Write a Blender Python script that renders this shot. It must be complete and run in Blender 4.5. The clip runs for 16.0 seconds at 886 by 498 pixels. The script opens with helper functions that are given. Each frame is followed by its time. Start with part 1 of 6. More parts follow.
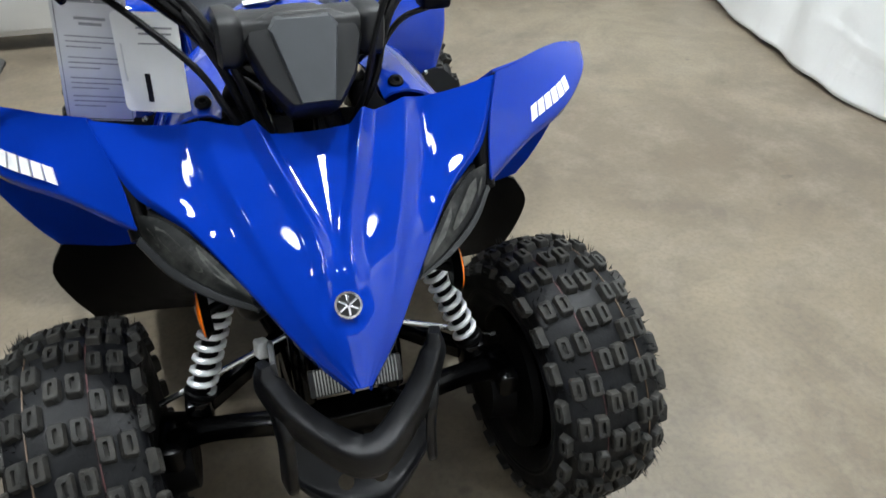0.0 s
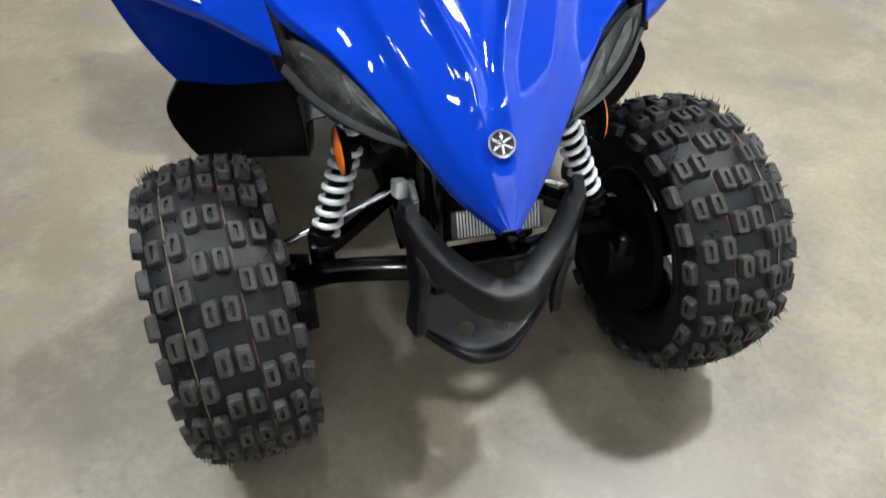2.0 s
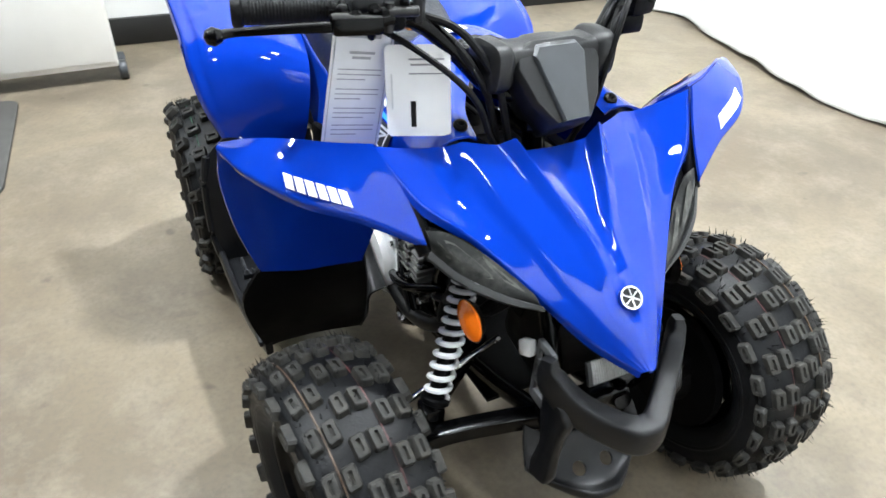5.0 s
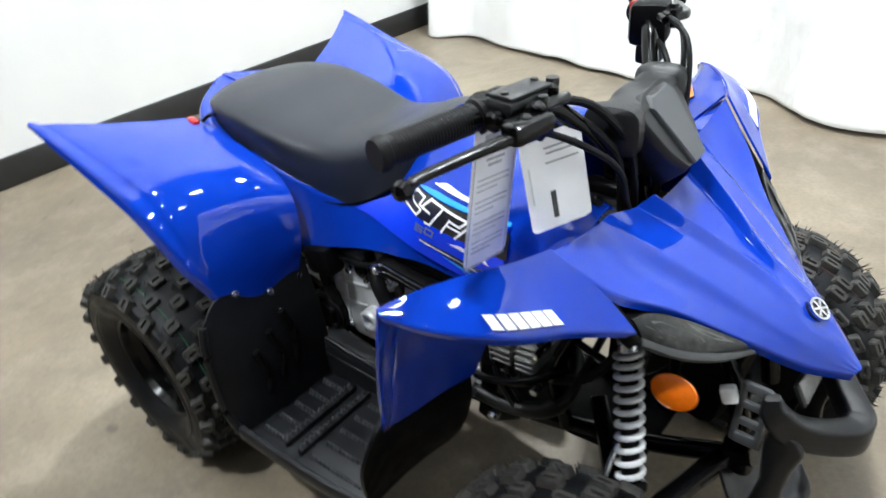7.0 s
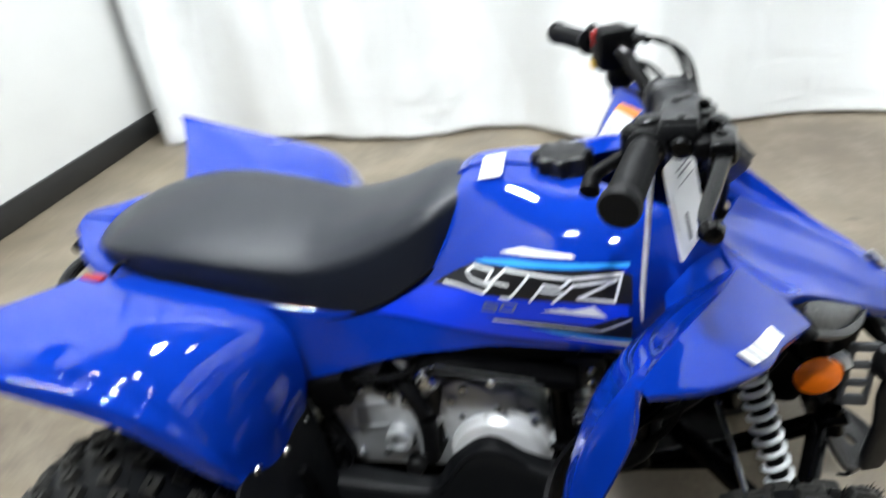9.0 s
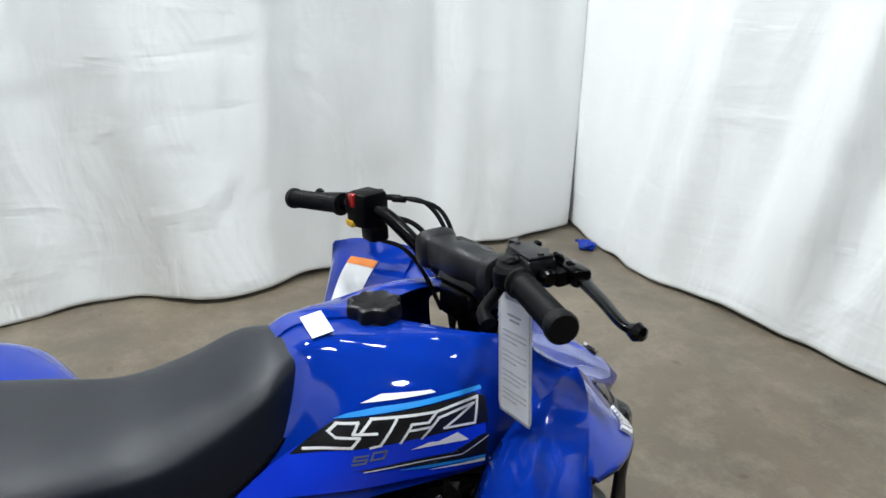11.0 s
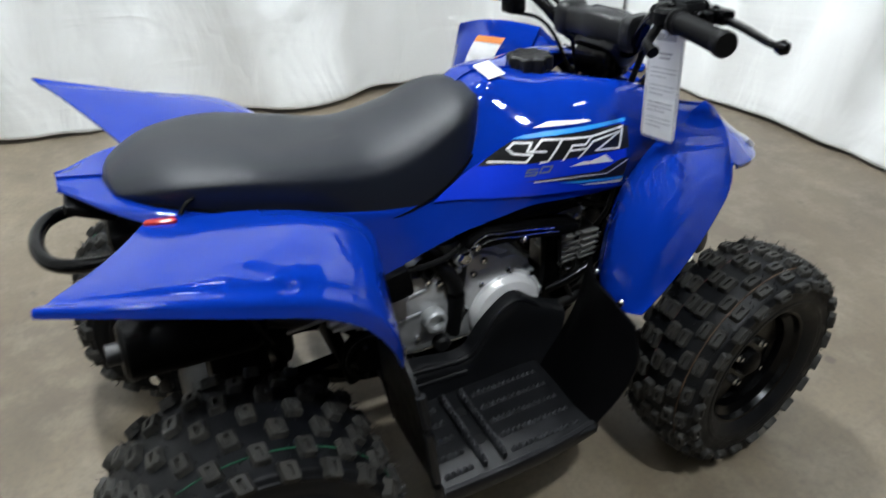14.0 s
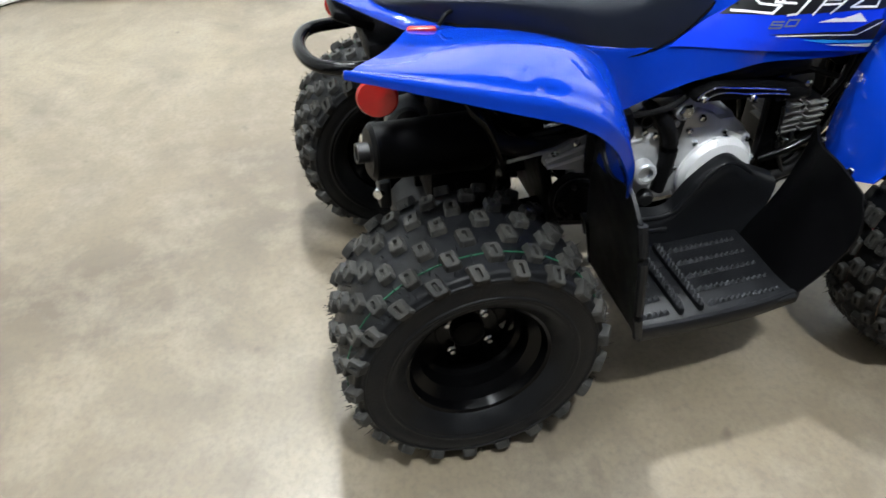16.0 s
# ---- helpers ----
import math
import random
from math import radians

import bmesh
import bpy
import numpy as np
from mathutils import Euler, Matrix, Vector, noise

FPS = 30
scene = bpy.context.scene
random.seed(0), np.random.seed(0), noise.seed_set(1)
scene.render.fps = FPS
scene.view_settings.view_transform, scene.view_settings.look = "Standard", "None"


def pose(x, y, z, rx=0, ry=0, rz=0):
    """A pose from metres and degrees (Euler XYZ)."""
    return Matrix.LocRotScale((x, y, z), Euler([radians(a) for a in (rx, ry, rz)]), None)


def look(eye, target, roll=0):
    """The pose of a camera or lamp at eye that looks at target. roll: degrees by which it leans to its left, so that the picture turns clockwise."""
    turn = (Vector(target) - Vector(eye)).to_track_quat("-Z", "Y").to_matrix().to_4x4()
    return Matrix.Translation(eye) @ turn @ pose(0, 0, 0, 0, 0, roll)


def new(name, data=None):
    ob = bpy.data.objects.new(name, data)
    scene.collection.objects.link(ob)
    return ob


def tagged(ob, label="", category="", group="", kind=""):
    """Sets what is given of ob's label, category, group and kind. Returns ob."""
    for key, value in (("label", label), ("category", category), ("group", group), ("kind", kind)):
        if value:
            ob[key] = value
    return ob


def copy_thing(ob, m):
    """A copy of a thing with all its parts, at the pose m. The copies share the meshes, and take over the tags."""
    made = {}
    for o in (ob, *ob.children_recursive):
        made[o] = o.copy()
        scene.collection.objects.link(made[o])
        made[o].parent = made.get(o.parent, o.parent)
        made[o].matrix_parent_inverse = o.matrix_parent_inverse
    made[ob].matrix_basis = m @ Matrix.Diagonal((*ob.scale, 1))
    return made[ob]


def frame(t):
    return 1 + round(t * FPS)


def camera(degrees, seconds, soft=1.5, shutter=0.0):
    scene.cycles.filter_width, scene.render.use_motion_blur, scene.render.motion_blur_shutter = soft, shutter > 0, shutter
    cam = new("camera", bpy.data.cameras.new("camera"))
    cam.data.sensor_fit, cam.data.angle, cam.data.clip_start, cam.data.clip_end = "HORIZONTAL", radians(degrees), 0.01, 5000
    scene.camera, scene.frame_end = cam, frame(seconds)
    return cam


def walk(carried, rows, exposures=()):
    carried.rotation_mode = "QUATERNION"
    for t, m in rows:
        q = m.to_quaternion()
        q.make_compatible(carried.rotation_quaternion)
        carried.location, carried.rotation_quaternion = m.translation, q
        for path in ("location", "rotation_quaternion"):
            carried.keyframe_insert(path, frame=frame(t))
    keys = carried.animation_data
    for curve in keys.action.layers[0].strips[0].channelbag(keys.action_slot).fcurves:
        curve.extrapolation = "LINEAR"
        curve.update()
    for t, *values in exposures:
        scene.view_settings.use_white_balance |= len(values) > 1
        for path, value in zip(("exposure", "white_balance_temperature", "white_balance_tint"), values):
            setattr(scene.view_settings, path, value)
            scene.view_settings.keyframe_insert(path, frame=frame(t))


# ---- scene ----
from mathutils.bvhtree import BVHTree
cam = camera(64.3, 16.0, shutter=0.5)
PATH = [
    (0, (-0.0710, -0.5266, 0.9879), (0.4160, 0.9635, -0.2545), 1.55),
    (0.5, (-0.0870, -0.5296, 0.9848), (0.3610, 0.9244, -0.3141), 2.06),
    (1, (-0.1320, -0.5173, 0.9690), (0.2380, 0.8996, -0.3935), 1.79),
    (1.5, (-0.1630, -0.5081, 0.9522), (0.1770, 0.8568, -0.4702), 1.50),
    (2, (-0.1810, -0.5088, 0.9352), (0.1530, 0.7959, -0.5431), 1.87),
    (2.5, (-0.1930, -0.5116, 0.9251), (0.1350, 0.7437, -0.5969), 1.75),
    (3, (-0.2020, -0.4789, 0.9436), (0.1640, 0.8345, -0.5195), 1.85),
    (3.5, (-0.2260, -0.4572, 0.9649), (0.2040, 0.9693, -0.3695), -0.04),
    (4, (-0.2730, -0.4547, 0.9940), (0.2350, 1.0431, -0.2293), -0.26),
    (4.2, (-0.2940, -0.4657, 0.9978), (0.2250, 1.0281, -0.2265), 0.73),
    (6.3, (-0.7100, -0.3310, 1.0129), (0.4370, 0.8593, -0.1111), -2.34),
    (6.5, (-0.7170, -0.2608, 1.0019), (0.4580, 0.8631, -0.1631), -3.08),
    (7, (-0.7130, -0.1102, 1.0302), (0.5170, 1.0118, -0.0788), -5.38),
    (7.5, (-0.8760, 0.0019, 1.0230), (0.6740, 0.7743, 0.0226), -3.01),
    (8, (-0.9560, 0.0841, 1.0142), (0.6220, 0.7241, -0.0352), -0.85),
    (8.5, (-0.9040, 0.2305, 0.9874), (0.5430, 0.9733, -0.1774), -8.56),
    (9, (-0.8080, 0.3201, 1.0128), (0.8700, 0.7484, 0.0122), -8.08),
    (9.5, (-0.8410, 0.4346, 1.0456), (0.9780, 0.2530, 0.2337), -4.35),
    (9.7, (-0.8390, 0.4576, 1.0469), (0.9760, 0.1233, 0.2757), -2.83),
    (11.8, (-0.7900, 0.7406, 1.0532), (0.8340, -0.1939, 0.3519), -0.11),
    (12, (-0.8230, 0.7346, 1.0521), (0.8190, -0.1220, 0.2960), -1.13),
    (12.5, (-0.8670, 0.7616, 1.0475), (0.7560, -0.0700, 0.2278), -0.85),
    (13, (-0.9030, 0.8347, 1.0447), (0.6610, -0.0257, 0.1434), 0.05),
    (13.5, (-0.9370, 0.9060, 1.0247), (0.5970, 0.0768, 0.0470), 0.62),
    (14, (-0.9390, 0.9825, 0.9959), (0.5800, 0.2215, -0.0598), 0.58),
    (14.5, (-0.9560, 1.0379, 0.9657), (0.5700, 0.3818, -0.1474), 0.04),
    (15, (-0.9690, 1.0833, 0.9424), (0.5550, 0.5200, -0.2233), -0.30),
    (15.5, (-0.9800, 1.1195, 0.9280), (0.5380, 0.6600, -0.2902), 0.05),
    (16, (-0.9880, 1.1446, 0.9224), (0.5200, 0.7587, -0.3337), 0.42),
]
EXPOSURES = [(0.0, -0.34), (0.5, -0.3), (1.5, 0.0), (2.5, 0.26), (3.0, 0.33), (3.5, 0.55), (4.0, 0.62), (6.5, 0.34), (7.0, 0.3), (8.0, 0.07), (9.0, 0.04), (9.5, -0.22), (9.7, -0.28), (11.8, -0.98), (12.5, -1.15), (13.5, -1.03), (14.0, -0.5), (14.5, -0.3), (15.0, 0.12), (15.5, 0.38), (16.0, 0.38)]
walk(cam, [(t, look(eye, target, roll)) for t, eye, target, roll in PATH], EXPOSURES)
# ---- world, exposure, lamps ----
world = bpy.data.worlds.new("world")
scene.world = world
world.use_nodes = True
world.node_tree.nodes["Background"].inputs[0].default_value = (0.9, 0.95, 1.0, 1)
world.node_tree.nodes["Background"].inputs[1].default_value = 0.05
LAMP_LIGHT = 465.0


# ---- helpers of this scene ----
def thing(name, label, category, group="", kind=""):
    return tagged(new(name), label, category, group, kind)


RAKE = None


def part(name, bm, material, parent=None, label="", smooth=True, sharp=40):
    """One bmesh as one mesh object under a thing or a part. While RAKE is set, the mesh is laid into the raked body."""
    me = bpy.data.meshes.new(name)
    if isinstance(bm, tuple):
        me.from_pydata([tuple(v) for v in bm[0]], [], bm[1])
    else:
        bmesh.ops.recalc_face_normals(bm, faces=bm.faces)
        bm.to_mesh(me)
        bm.free()
    if RAKE is not None:
        me.transform(RAKE)
    me.materials.append(material)
    if smooth:
        me.shade_smooth()
        me.set_sharp_from_angle(angle=radians(sharp))
    ob = new(name, me)
    ob.parent = parent
    if label:
        ob["label"] = label
    return ob


def spline(points, n, closed=False):
    """Catmull-Rom through the points, n steps to each span."""
    p = np.array(points, float)
    m = len(p)
    if closed:
        ext = np.vstack([p[-1], p, p[0], p[1]])
        spans = m
    else:
        ext = np.vstack([2 * p[0] - p[1], p, 2 * p[-1] - p[-2]])
        spans = m - 1
    out = []
    for i in range(spans):
        a, b, c, d = ext[i:i + 4]
        for k in range(n):
            t = k / n
            out.append(0.5 * (2 * b + (c - a) * t + (2 * a - 5 * b + 4 * c - d) * t * t + (3 * b - a - 3 * c + d) * t ** 3))
    if not closed:
        out.append(p[-1])
    return np.array(out)


def skin(lines, nu=6, nv=4):
    """A grid of points through lines of control points."""
    fine = np.array([spline(line, nu) for line in lines])
    return np.array([spline(fine[:, k], nv) for k in range(fine.shape[1])])


def blend(lines, nu=6, nv=4):
    """Like skin, but straight from line to line."""
    fine = np.array([spline(line, nu) for line in lines])
    out = []
    for k in range(fine.shape[1]):
        col = fine[:, k]
        out.append([col[i] + (col[i + 1] - col[i]) * j / nv for i in range(len(col) - 1) for j in range(nv)] + [col[-1]])
    return np.array(out)


def facet(lines, nu=6, radius=0.004, steps=4, inner=2):
    """Bands from line to line. radius: how widely each line is rounded, one number or one for each line; a wide one makes a smooth swell, a small one a crease."""
    fine = np.array([spline(line, nu) for line in lines])
    radii = radius if np.ndim(radius) else [radius] * len(lines)
    out = []
    for k in range(fine.shape[1]):
        col = fine[:, k]
        reach = []
        for i in range(len(col)):
            pair = []
            for q in (col[max(i - 1, 0)], col[min(i + 1, len(col) - 1)]):
                pair.append(min(radii[i] / max(np.linalg.norm(q - col[i]), 1e-6), 0.49 if radii[i] > 0.02 else 0.33))
            reach.append(pair)
        got = [col[0]]
        for i in range(len(col) - 1):
            p, q = col[i], col[i + 1]
            if i:
                a, b = p + (col[i - 1] - p) * reach[i][0], p + (q - p) * reach[i][1]
                for j in range(steps + 1):
                    t = j / steps
                    got.append((1 - t) ** 2 * a + 2 * t * (1 - t) * p + t * t * b)
            lo, hi = (reach[i][1] if i else 0.0), (1 - reach[i + 1][0] if i + 2 < len(col) else 1.0)
            for j in range(1, inner + 1):
                got.append(p + (q - p) * (lo + (hi - lo) * j / (inner + 1)))
        got.append(col[-1])
        out.append(got)
    return np.array(out)


def grid_bm(grid, thick=0.0, closed_u=False, cap=False):
    bm = bmesh.new()
    rows = [[bm.verts.new(v) for v in row] for row in grid]
    n, m = len(rows), len(rows[0])
    for i in range(n - (0 if closed_u else 1)):
        for j in range(m - 1):
            q = (rows[i][j], rows[(i + 1) % n][j], rows[(i + 1) % n][j + 1], rows[i][j + 1])
            try:
                bm.faces.new(q)
            except ValueError:
                pass
    if cap:
        for row in (rows[0], rows[-1]):
            try:
                bm.faces.new(row)
            except ValueError:
                pass
    bmesh.ops.remove_doubles(bm, verts=bm.verts, dist=0.0002)
    bmesh.ops.recalc_face_normals(bm, faces=bm.faces)
    if thick:
        bmesh.ops.solidify(bm, geom=bm.faces[:], thickness=thick)
    return bm


def mirror(points, s):
    return [[(p[0] * s, p[1], p[2]) for p in line] for line in points]


def add_box(bm, centre, size, bevel=0.0, turn=None, segments=2):
    """A box with rounded edges added to bm."""
    got = bmesh.ops.create_cube(bm, size=1.0)["verts"]
    bmesh.ops.scale(bm, vec=size, verts=got)
    if bevel:
        edges = list({e for v in got for e in v.link_edges})
        res = bmesh.ops.bevel(bm, geom=edges, offset=bevel, segments=segments, profile=0.5, affect="EDGES")
        got = list({v for f in res["faces"] for v in f.verts} | {v for v in got if v.is_valid})
    m = Matrix.Translation(centre) @ (turn if turn is not None else Matrix())
    bmesh.ops.transform(bm, matrix=m, verts=got)
    return bm


def box_bm(centre, size, bevel=0.003, turn=None):
    return add_box(bmesh.new(), centre, size, bevel, turn)


def add_tube(bm, points, radius, n=10, steps=6, closed=False, flat=None, square=0.5):
    """A round bar along a smooth path. radius: one number or one for each given point. flat: (wide, high) for an oblong section, the boxier the smaller square is."""
    path = spline(points, steps, closed)
    if np.ndim(radius):
        r = np.interp(np.linspace(0, 1, len(path)), np.linspace(0, 1, len(radius)), radius)
    else:
        r = np.full(len(path), float(radius))
    rings = []
    ref = Vector((0, 0, 1))
    for i, p in enumerate(path):
        a, b = path[max(i - 1, 0)], path[min(i + 1, len(path) - 1)]
        if closed:
            a, b = path[i - 1], path[(i + 1) % len(path)]
        d = Vector(b - a).normalized()
        side = d.cross(ref)
        if side.length < 0.15:
            side = d.cross(Vector((0, 1, 0)))
        side.normalize()
        up = side.cross(d).normalized()
        ring = []
        for k in range(n):
            t = 2 * math.pi * k / n
            if flat:
                cs, sn = math.cos(t), math.sin(t)
                cx, sx = abs(cs) ** square * math.copysign(1, cs), abs(sn) ** square * math.copysign(1, sn)
                off = side * cx * flat[0] * r[i] + up * sx * flat[1] * r[i]
            else:
                off = side * math.cos(t) * r[i] + up * math.sin(t) * r[i]
            ring.append(bm.verts.new(Vector(p) + off))
        rings.append(ring)
    m = len(rings)
    for i in range(m if closed else m - 1):
        for k in range(n):
            bm.faces.new((rings[i][k], rings[i][(k + 1) % n], rings[(i + 1) % m][(k + 1) % n], rings[(i + 1) % m][k]))
    if not closed:
        bm.faces.new(rings[0][::-1])
        bm.faces.new(rings[-1])
    return bm


def tube_bm(points, radius, n=10, steps=6, closed=False, flat=None, square=0.5):
    return add_tube(bmesh.new(), points, radius, n, steps, closed, flat, square)


def add_lathe(bm, profile, n, m=None, close=False):
    """Turns (along, radius) pairs about the x axis, then moves them by m."""
    m = m or Matrix()
    rings = []
    for x, r in profile:
        rings.append([bm.verts.new(m @ Vector((x, r * math.cos(2 * math.pi * k / n), r * math.sin(2 * math.pi * k / n)))) for k in range(n)])
    pairs = list(zip(rings, rings[1:])) + ([(rings[-1], rings[0])] if close else [])
    for a, b in pairs:
        for k in range(n):
            bm.faces.new((a[k], a[(k + 1) % n], b[(k + 1) % n], b[k]))
    if not close:
        for ring in (rings[0], rings[-1]):
            if (ring[0].co - ring[1].co).length > 1e-5:
                bm.faces.new(ring)
    return bm


def lathe_bm(profile, n=32, m=None, close=False):
    return add_lathe(bmesh.new(), profile, n, m, close)


def axis(a, b):
    """A pose whose x axis runs from a towards b."""
    d = (Vector(b) - Vector(a)).normalized()
    return Matrix.Translation(a) @ d.to_track_quat("X", "Z").to_matrix().to_4x4()


def rod_bm(a, b, r, n=14, bevel=0.0):
    length = (Vector(b) - Vector(a)).length
    prof = [(0, max(r - bevel, 1e-4)), (bevel, r), (length - bevel, r), (length, max(r - bevel, 1e-4))] if bevel else [(0, r), (length, r)]
    return lathe_bm(prof, n, axis(a, b))


def plate_bm(outline, thick, m=None, bevel=0.002, holes=()):
    """A flat plate from an outline in its own plane (x, y), thick along z, moved by m."""
    bm = bmesh.new()
    verts = [bm.verts.new((x, y, 0)) for x, y in outline]
    face = bm.faces.new(verts)
    out = bmesh.ops.extrude_face_region(bm, geom=[face])
    top = [v for v in out["geom"] if isinstance(v, bmesh.types.BMVert)]
    bmesh.ops.translate(bm, vec=(0, 0, thick), verts=top)
    if bevel:
        bmesh.ops.bevel(bm, geom=bm.edges[:], offset=bevel, segments=2, profile=0.5, affect="EDGES")
    if m is not None:
        bmesh.ops.transform(bm, matrix=m, verts=bm.verts)
    return bm


# turns a flat outline in (x, y) into one that stands along the bike, in (y, z)
SIDE = Matrix(((0, 0, 1, 0), (1, 0, 0, 0), (0, 1, 0, 0), (0, 0, 0, 1)))


# ---- materials ----
def material(name, colour, rough=0.5, metal=0.0, coat=0.0, noise_scale=0.0, vary=0.0, bump=0.0, bump_scale=200.0, rough_vary=0.0, spec=0.5,
             stain=None, stain_scale=3.0, stain_amount=0.0):
    mat = bpy.data.materials.new(name)
    mat.use_nodes = True
    nt = mat.node_tree
    b = nt.nodes["Principled BSDF"]
    b.inputs["Base Color"].default_value = (*colour, 1)
    b.inputs["Roughness"].default_value = rough
    b.inputs["Metallic"].default_value = metal
    b.inputs["Coat Weight"].default_value = coat
    b.inputs["Coat Roughness"].default_value = 0.04
    b.inputs["Specular IOR Level"].default_value = spec
    co = nt.nodes.new("ShaderNodeTexCoord")
    link = nt.links.new
    if vary or rough_vary:
        tex = nt.nodes.new("ShaderNodeTexNoise")
        tex.inputs["Scale"].default_value = noise_scale
        tex.inputs["Detail"].default_value = 6
        link(co.outputs["Object"], tex.inputs["Vector"])
        if vary:
            ramp = nt.nodes.new("ShaderNodeMapRange")
            ramp.inputs[1].default_value, ramp.inputs[2].default_value = 0.3, 0.7
            ramp.inputs[3].default_value, ramp.inputs[4].default_value = 1 - vary, 1 + vary
            link(tex.outputs["Fac"], ramp.inputs[0])
            mul = nt.nodes.new("ShaderNodeVectorMath")
            mul.operation = "SCALE"
            mul.inputs[0].default_value = colour
            link(ramp.outputs[0], mul.inputs["Scale"])
            last = mul.outputs[0]
            if stain:
                st = nt.nodes.new("ShaderNodeTexNoise")
                st.inputs["Scale"].default_value = stain_scale
                st.inputs["Detail"].default_value = 8
                st.inputs["Roughness"].default_value = 0.65
                link(co.outputs["Object"], st.inputs["Vector"])
                sr = nt.nodes.new("ShaderNodeMapRange")
                sr.inputs[1].default_value, sr.inputs[2].default_value = 0.48, 0.72
                sr.inputs[3].default_value, sr.inputs[4].default_value = 0.0, stain_amount
                link(st.outputs["Fac"], sr.inputs[0])
                mix = nt.nodes.new("ShaderNodeMix")
                mix.data_type = "RGBA"
                link(sr.outputs[0], mix.inputs[0])
                link(last, mix.inputs[6])
                mix.inputs[7].default_value = (*stain, 1)
                last = mix.outputs[2]
            link(last, b.inputs["Base Color"])
        if rough_vary:
            rr = nt.nodes.new("ShaderNodeMapRange")
            rr.inputs[1].default_value, rr.inputs[2].default_value = 0.3, 0.7
            rr.inputs[3].default_value, rr.inputs[4].default_value = max(rough - rough_vary, 0.02), rough + rough_vary
            link(tex.outputs["Fac"], rr.inputs[0])
            link(rr.outputs[0], b.inputs["Roughness"])
    if bump:
        bt = nt.nodes.new("ShaderNodeTexNoise")
        bt.inputs["Scale"].default_value = bump_scale
        bt.inputs["Detail"].default_value = 4
        link(co.outputs["Object"], bt.inputs["Vector"])
        bn = nt.nodes.new("ShaderNodeBump")
        bn.inputs["Strength"].default_value = bump
        bn.inputs["Distance"].default_value = 0.002
        link(bt.outputs["Fac"], bn.inputs["Height"])
        link(bn.outputs[0], b.inputs["Normal"])
    return mat


def glowing(name, colour, strength):
    mat = bpy.data.materials.new(name)
    mat.use_nodes = True
    b = mat.node_tree.nodes["Principled BSDF"]
    b.inputs["Base Color"].default_value = (*colour, 1)
    b.inputs["Emission Color"].default_value = (*colour, 1)
    b.inputs["Emission Strength"].default_value = strength
    return mat


BLUE = material("blue_plastic", (0.0020, 0.027, 0.30), 0.035, noise_scale=18, vary=0.05, rough_vary=0.015, spec=0.42)
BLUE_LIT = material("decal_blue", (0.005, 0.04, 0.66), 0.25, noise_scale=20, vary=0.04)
CYAN = material("decal_cyan", (0.02, 0.30, 0.80), 0.3, noise_scale=20, vary=0.04)
WHITE_INK = material("white_ink", (0.82, 0.82, 0.82), 0.4, noise_scale=60, vary=0.03)
BLACK_INK = material("black_ink", (0.008, 0.008, 0.009), 0.3, noise_scale=60, vary=0.1)
GREY_INK = material("grey_ink", (0.11, 0.14, 0.22), 0.4, noise_scale=60, vary=0.1)
ORANGE_INK = material("orange_ink", (0.75, 0.22, 0.03), 0.45, noise_scale=60, vary=0.05)
VINYL = material("seat_vinyl", (0.0068, 0.0090, 0.0150), 0.36, noise_scale=14, vary=0.06, rough_vary=0.03, bump=0.25, bump_scale=900, spec=0.33)
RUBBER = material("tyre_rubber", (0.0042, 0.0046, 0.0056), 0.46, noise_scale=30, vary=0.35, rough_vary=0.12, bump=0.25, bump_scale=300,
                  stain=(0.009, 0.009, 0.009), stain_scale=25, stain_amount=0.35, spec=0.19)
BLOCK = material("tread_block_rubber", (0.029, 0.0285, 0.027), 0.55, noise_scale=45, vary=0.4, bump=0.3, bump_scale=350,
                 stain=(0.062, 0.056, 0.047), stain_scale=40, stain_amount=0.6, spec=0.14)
GREEN_LINE = material("green_line_paint", (0.012, 0.09, 0.045), 0.5, noise_scale=60, vary=0.2)
ORANGE_LINE = material("orange_line_paint", (0.10, 0.06, 0.035), 0.5, noise_scale=60, vary=0.2)
RED_LINE = material("red_line_paint", (0.09, 0.025, 0.025), 0.5, noise_scale=60, vary=0.2)
GRIP = material("grip_rubber", (0.004, 0.004, 0.0045), 0.5, noise_scale=60, vary=0.2, bump=0.3, bump_scale=400, spec=0.15)
PLASTIC = material("black_plastic", (0.0018, 0.0018, 0.0021), 0.45, noise_scale=40, vary=0.2, rough_vary=0.08, bump=0.25, bump_scale=700, spec=0.07)
BUMPER = material("grey_black_plastic", (0.0045, 0.0048, 0.006), 0.34, noise_scale=40, vary=0.15, rough_vary=0.06, bump=0.3, bump_scale=800, spec=0.28)
DASH = material("dash_grey_plastic", (0.035, 0.039, 0.044), 0.36, noise_scale=50, vary=0.08, bump=0.2, bump_scale=900)
CAP_BLACK = material("cap_plastic", (0.003, 0.0031, 0.0036), 0.36, noise_scale=50, vary=0.15, bump=0.2, bump_scale=800, spec=0.3)
DASH_DARK = material("dash_dark_plastic", (0.0045, 0.0049, 0.006), 0.40, noise_scale=50, vary=0.1, bump=0.2, bump_scale=900, spec=0.4)
STEEL_BLACK = material("black_painted_steel", (0.0013, 0.0013, 0.0015), 0.20, noise_scale=40, vary=0.2, spec=0.17)
CHROME = material("bright_steel", (0.62, 0.63, 0.65), 0.22, 1.0, noise_scale=60, vary=0.08, rough_vary=0.08)
SPRING = material("silver_spring_paint", (0.84, 0.85, 0.87), 0.30, 0.3, noise_scale=60, vary=0.06)
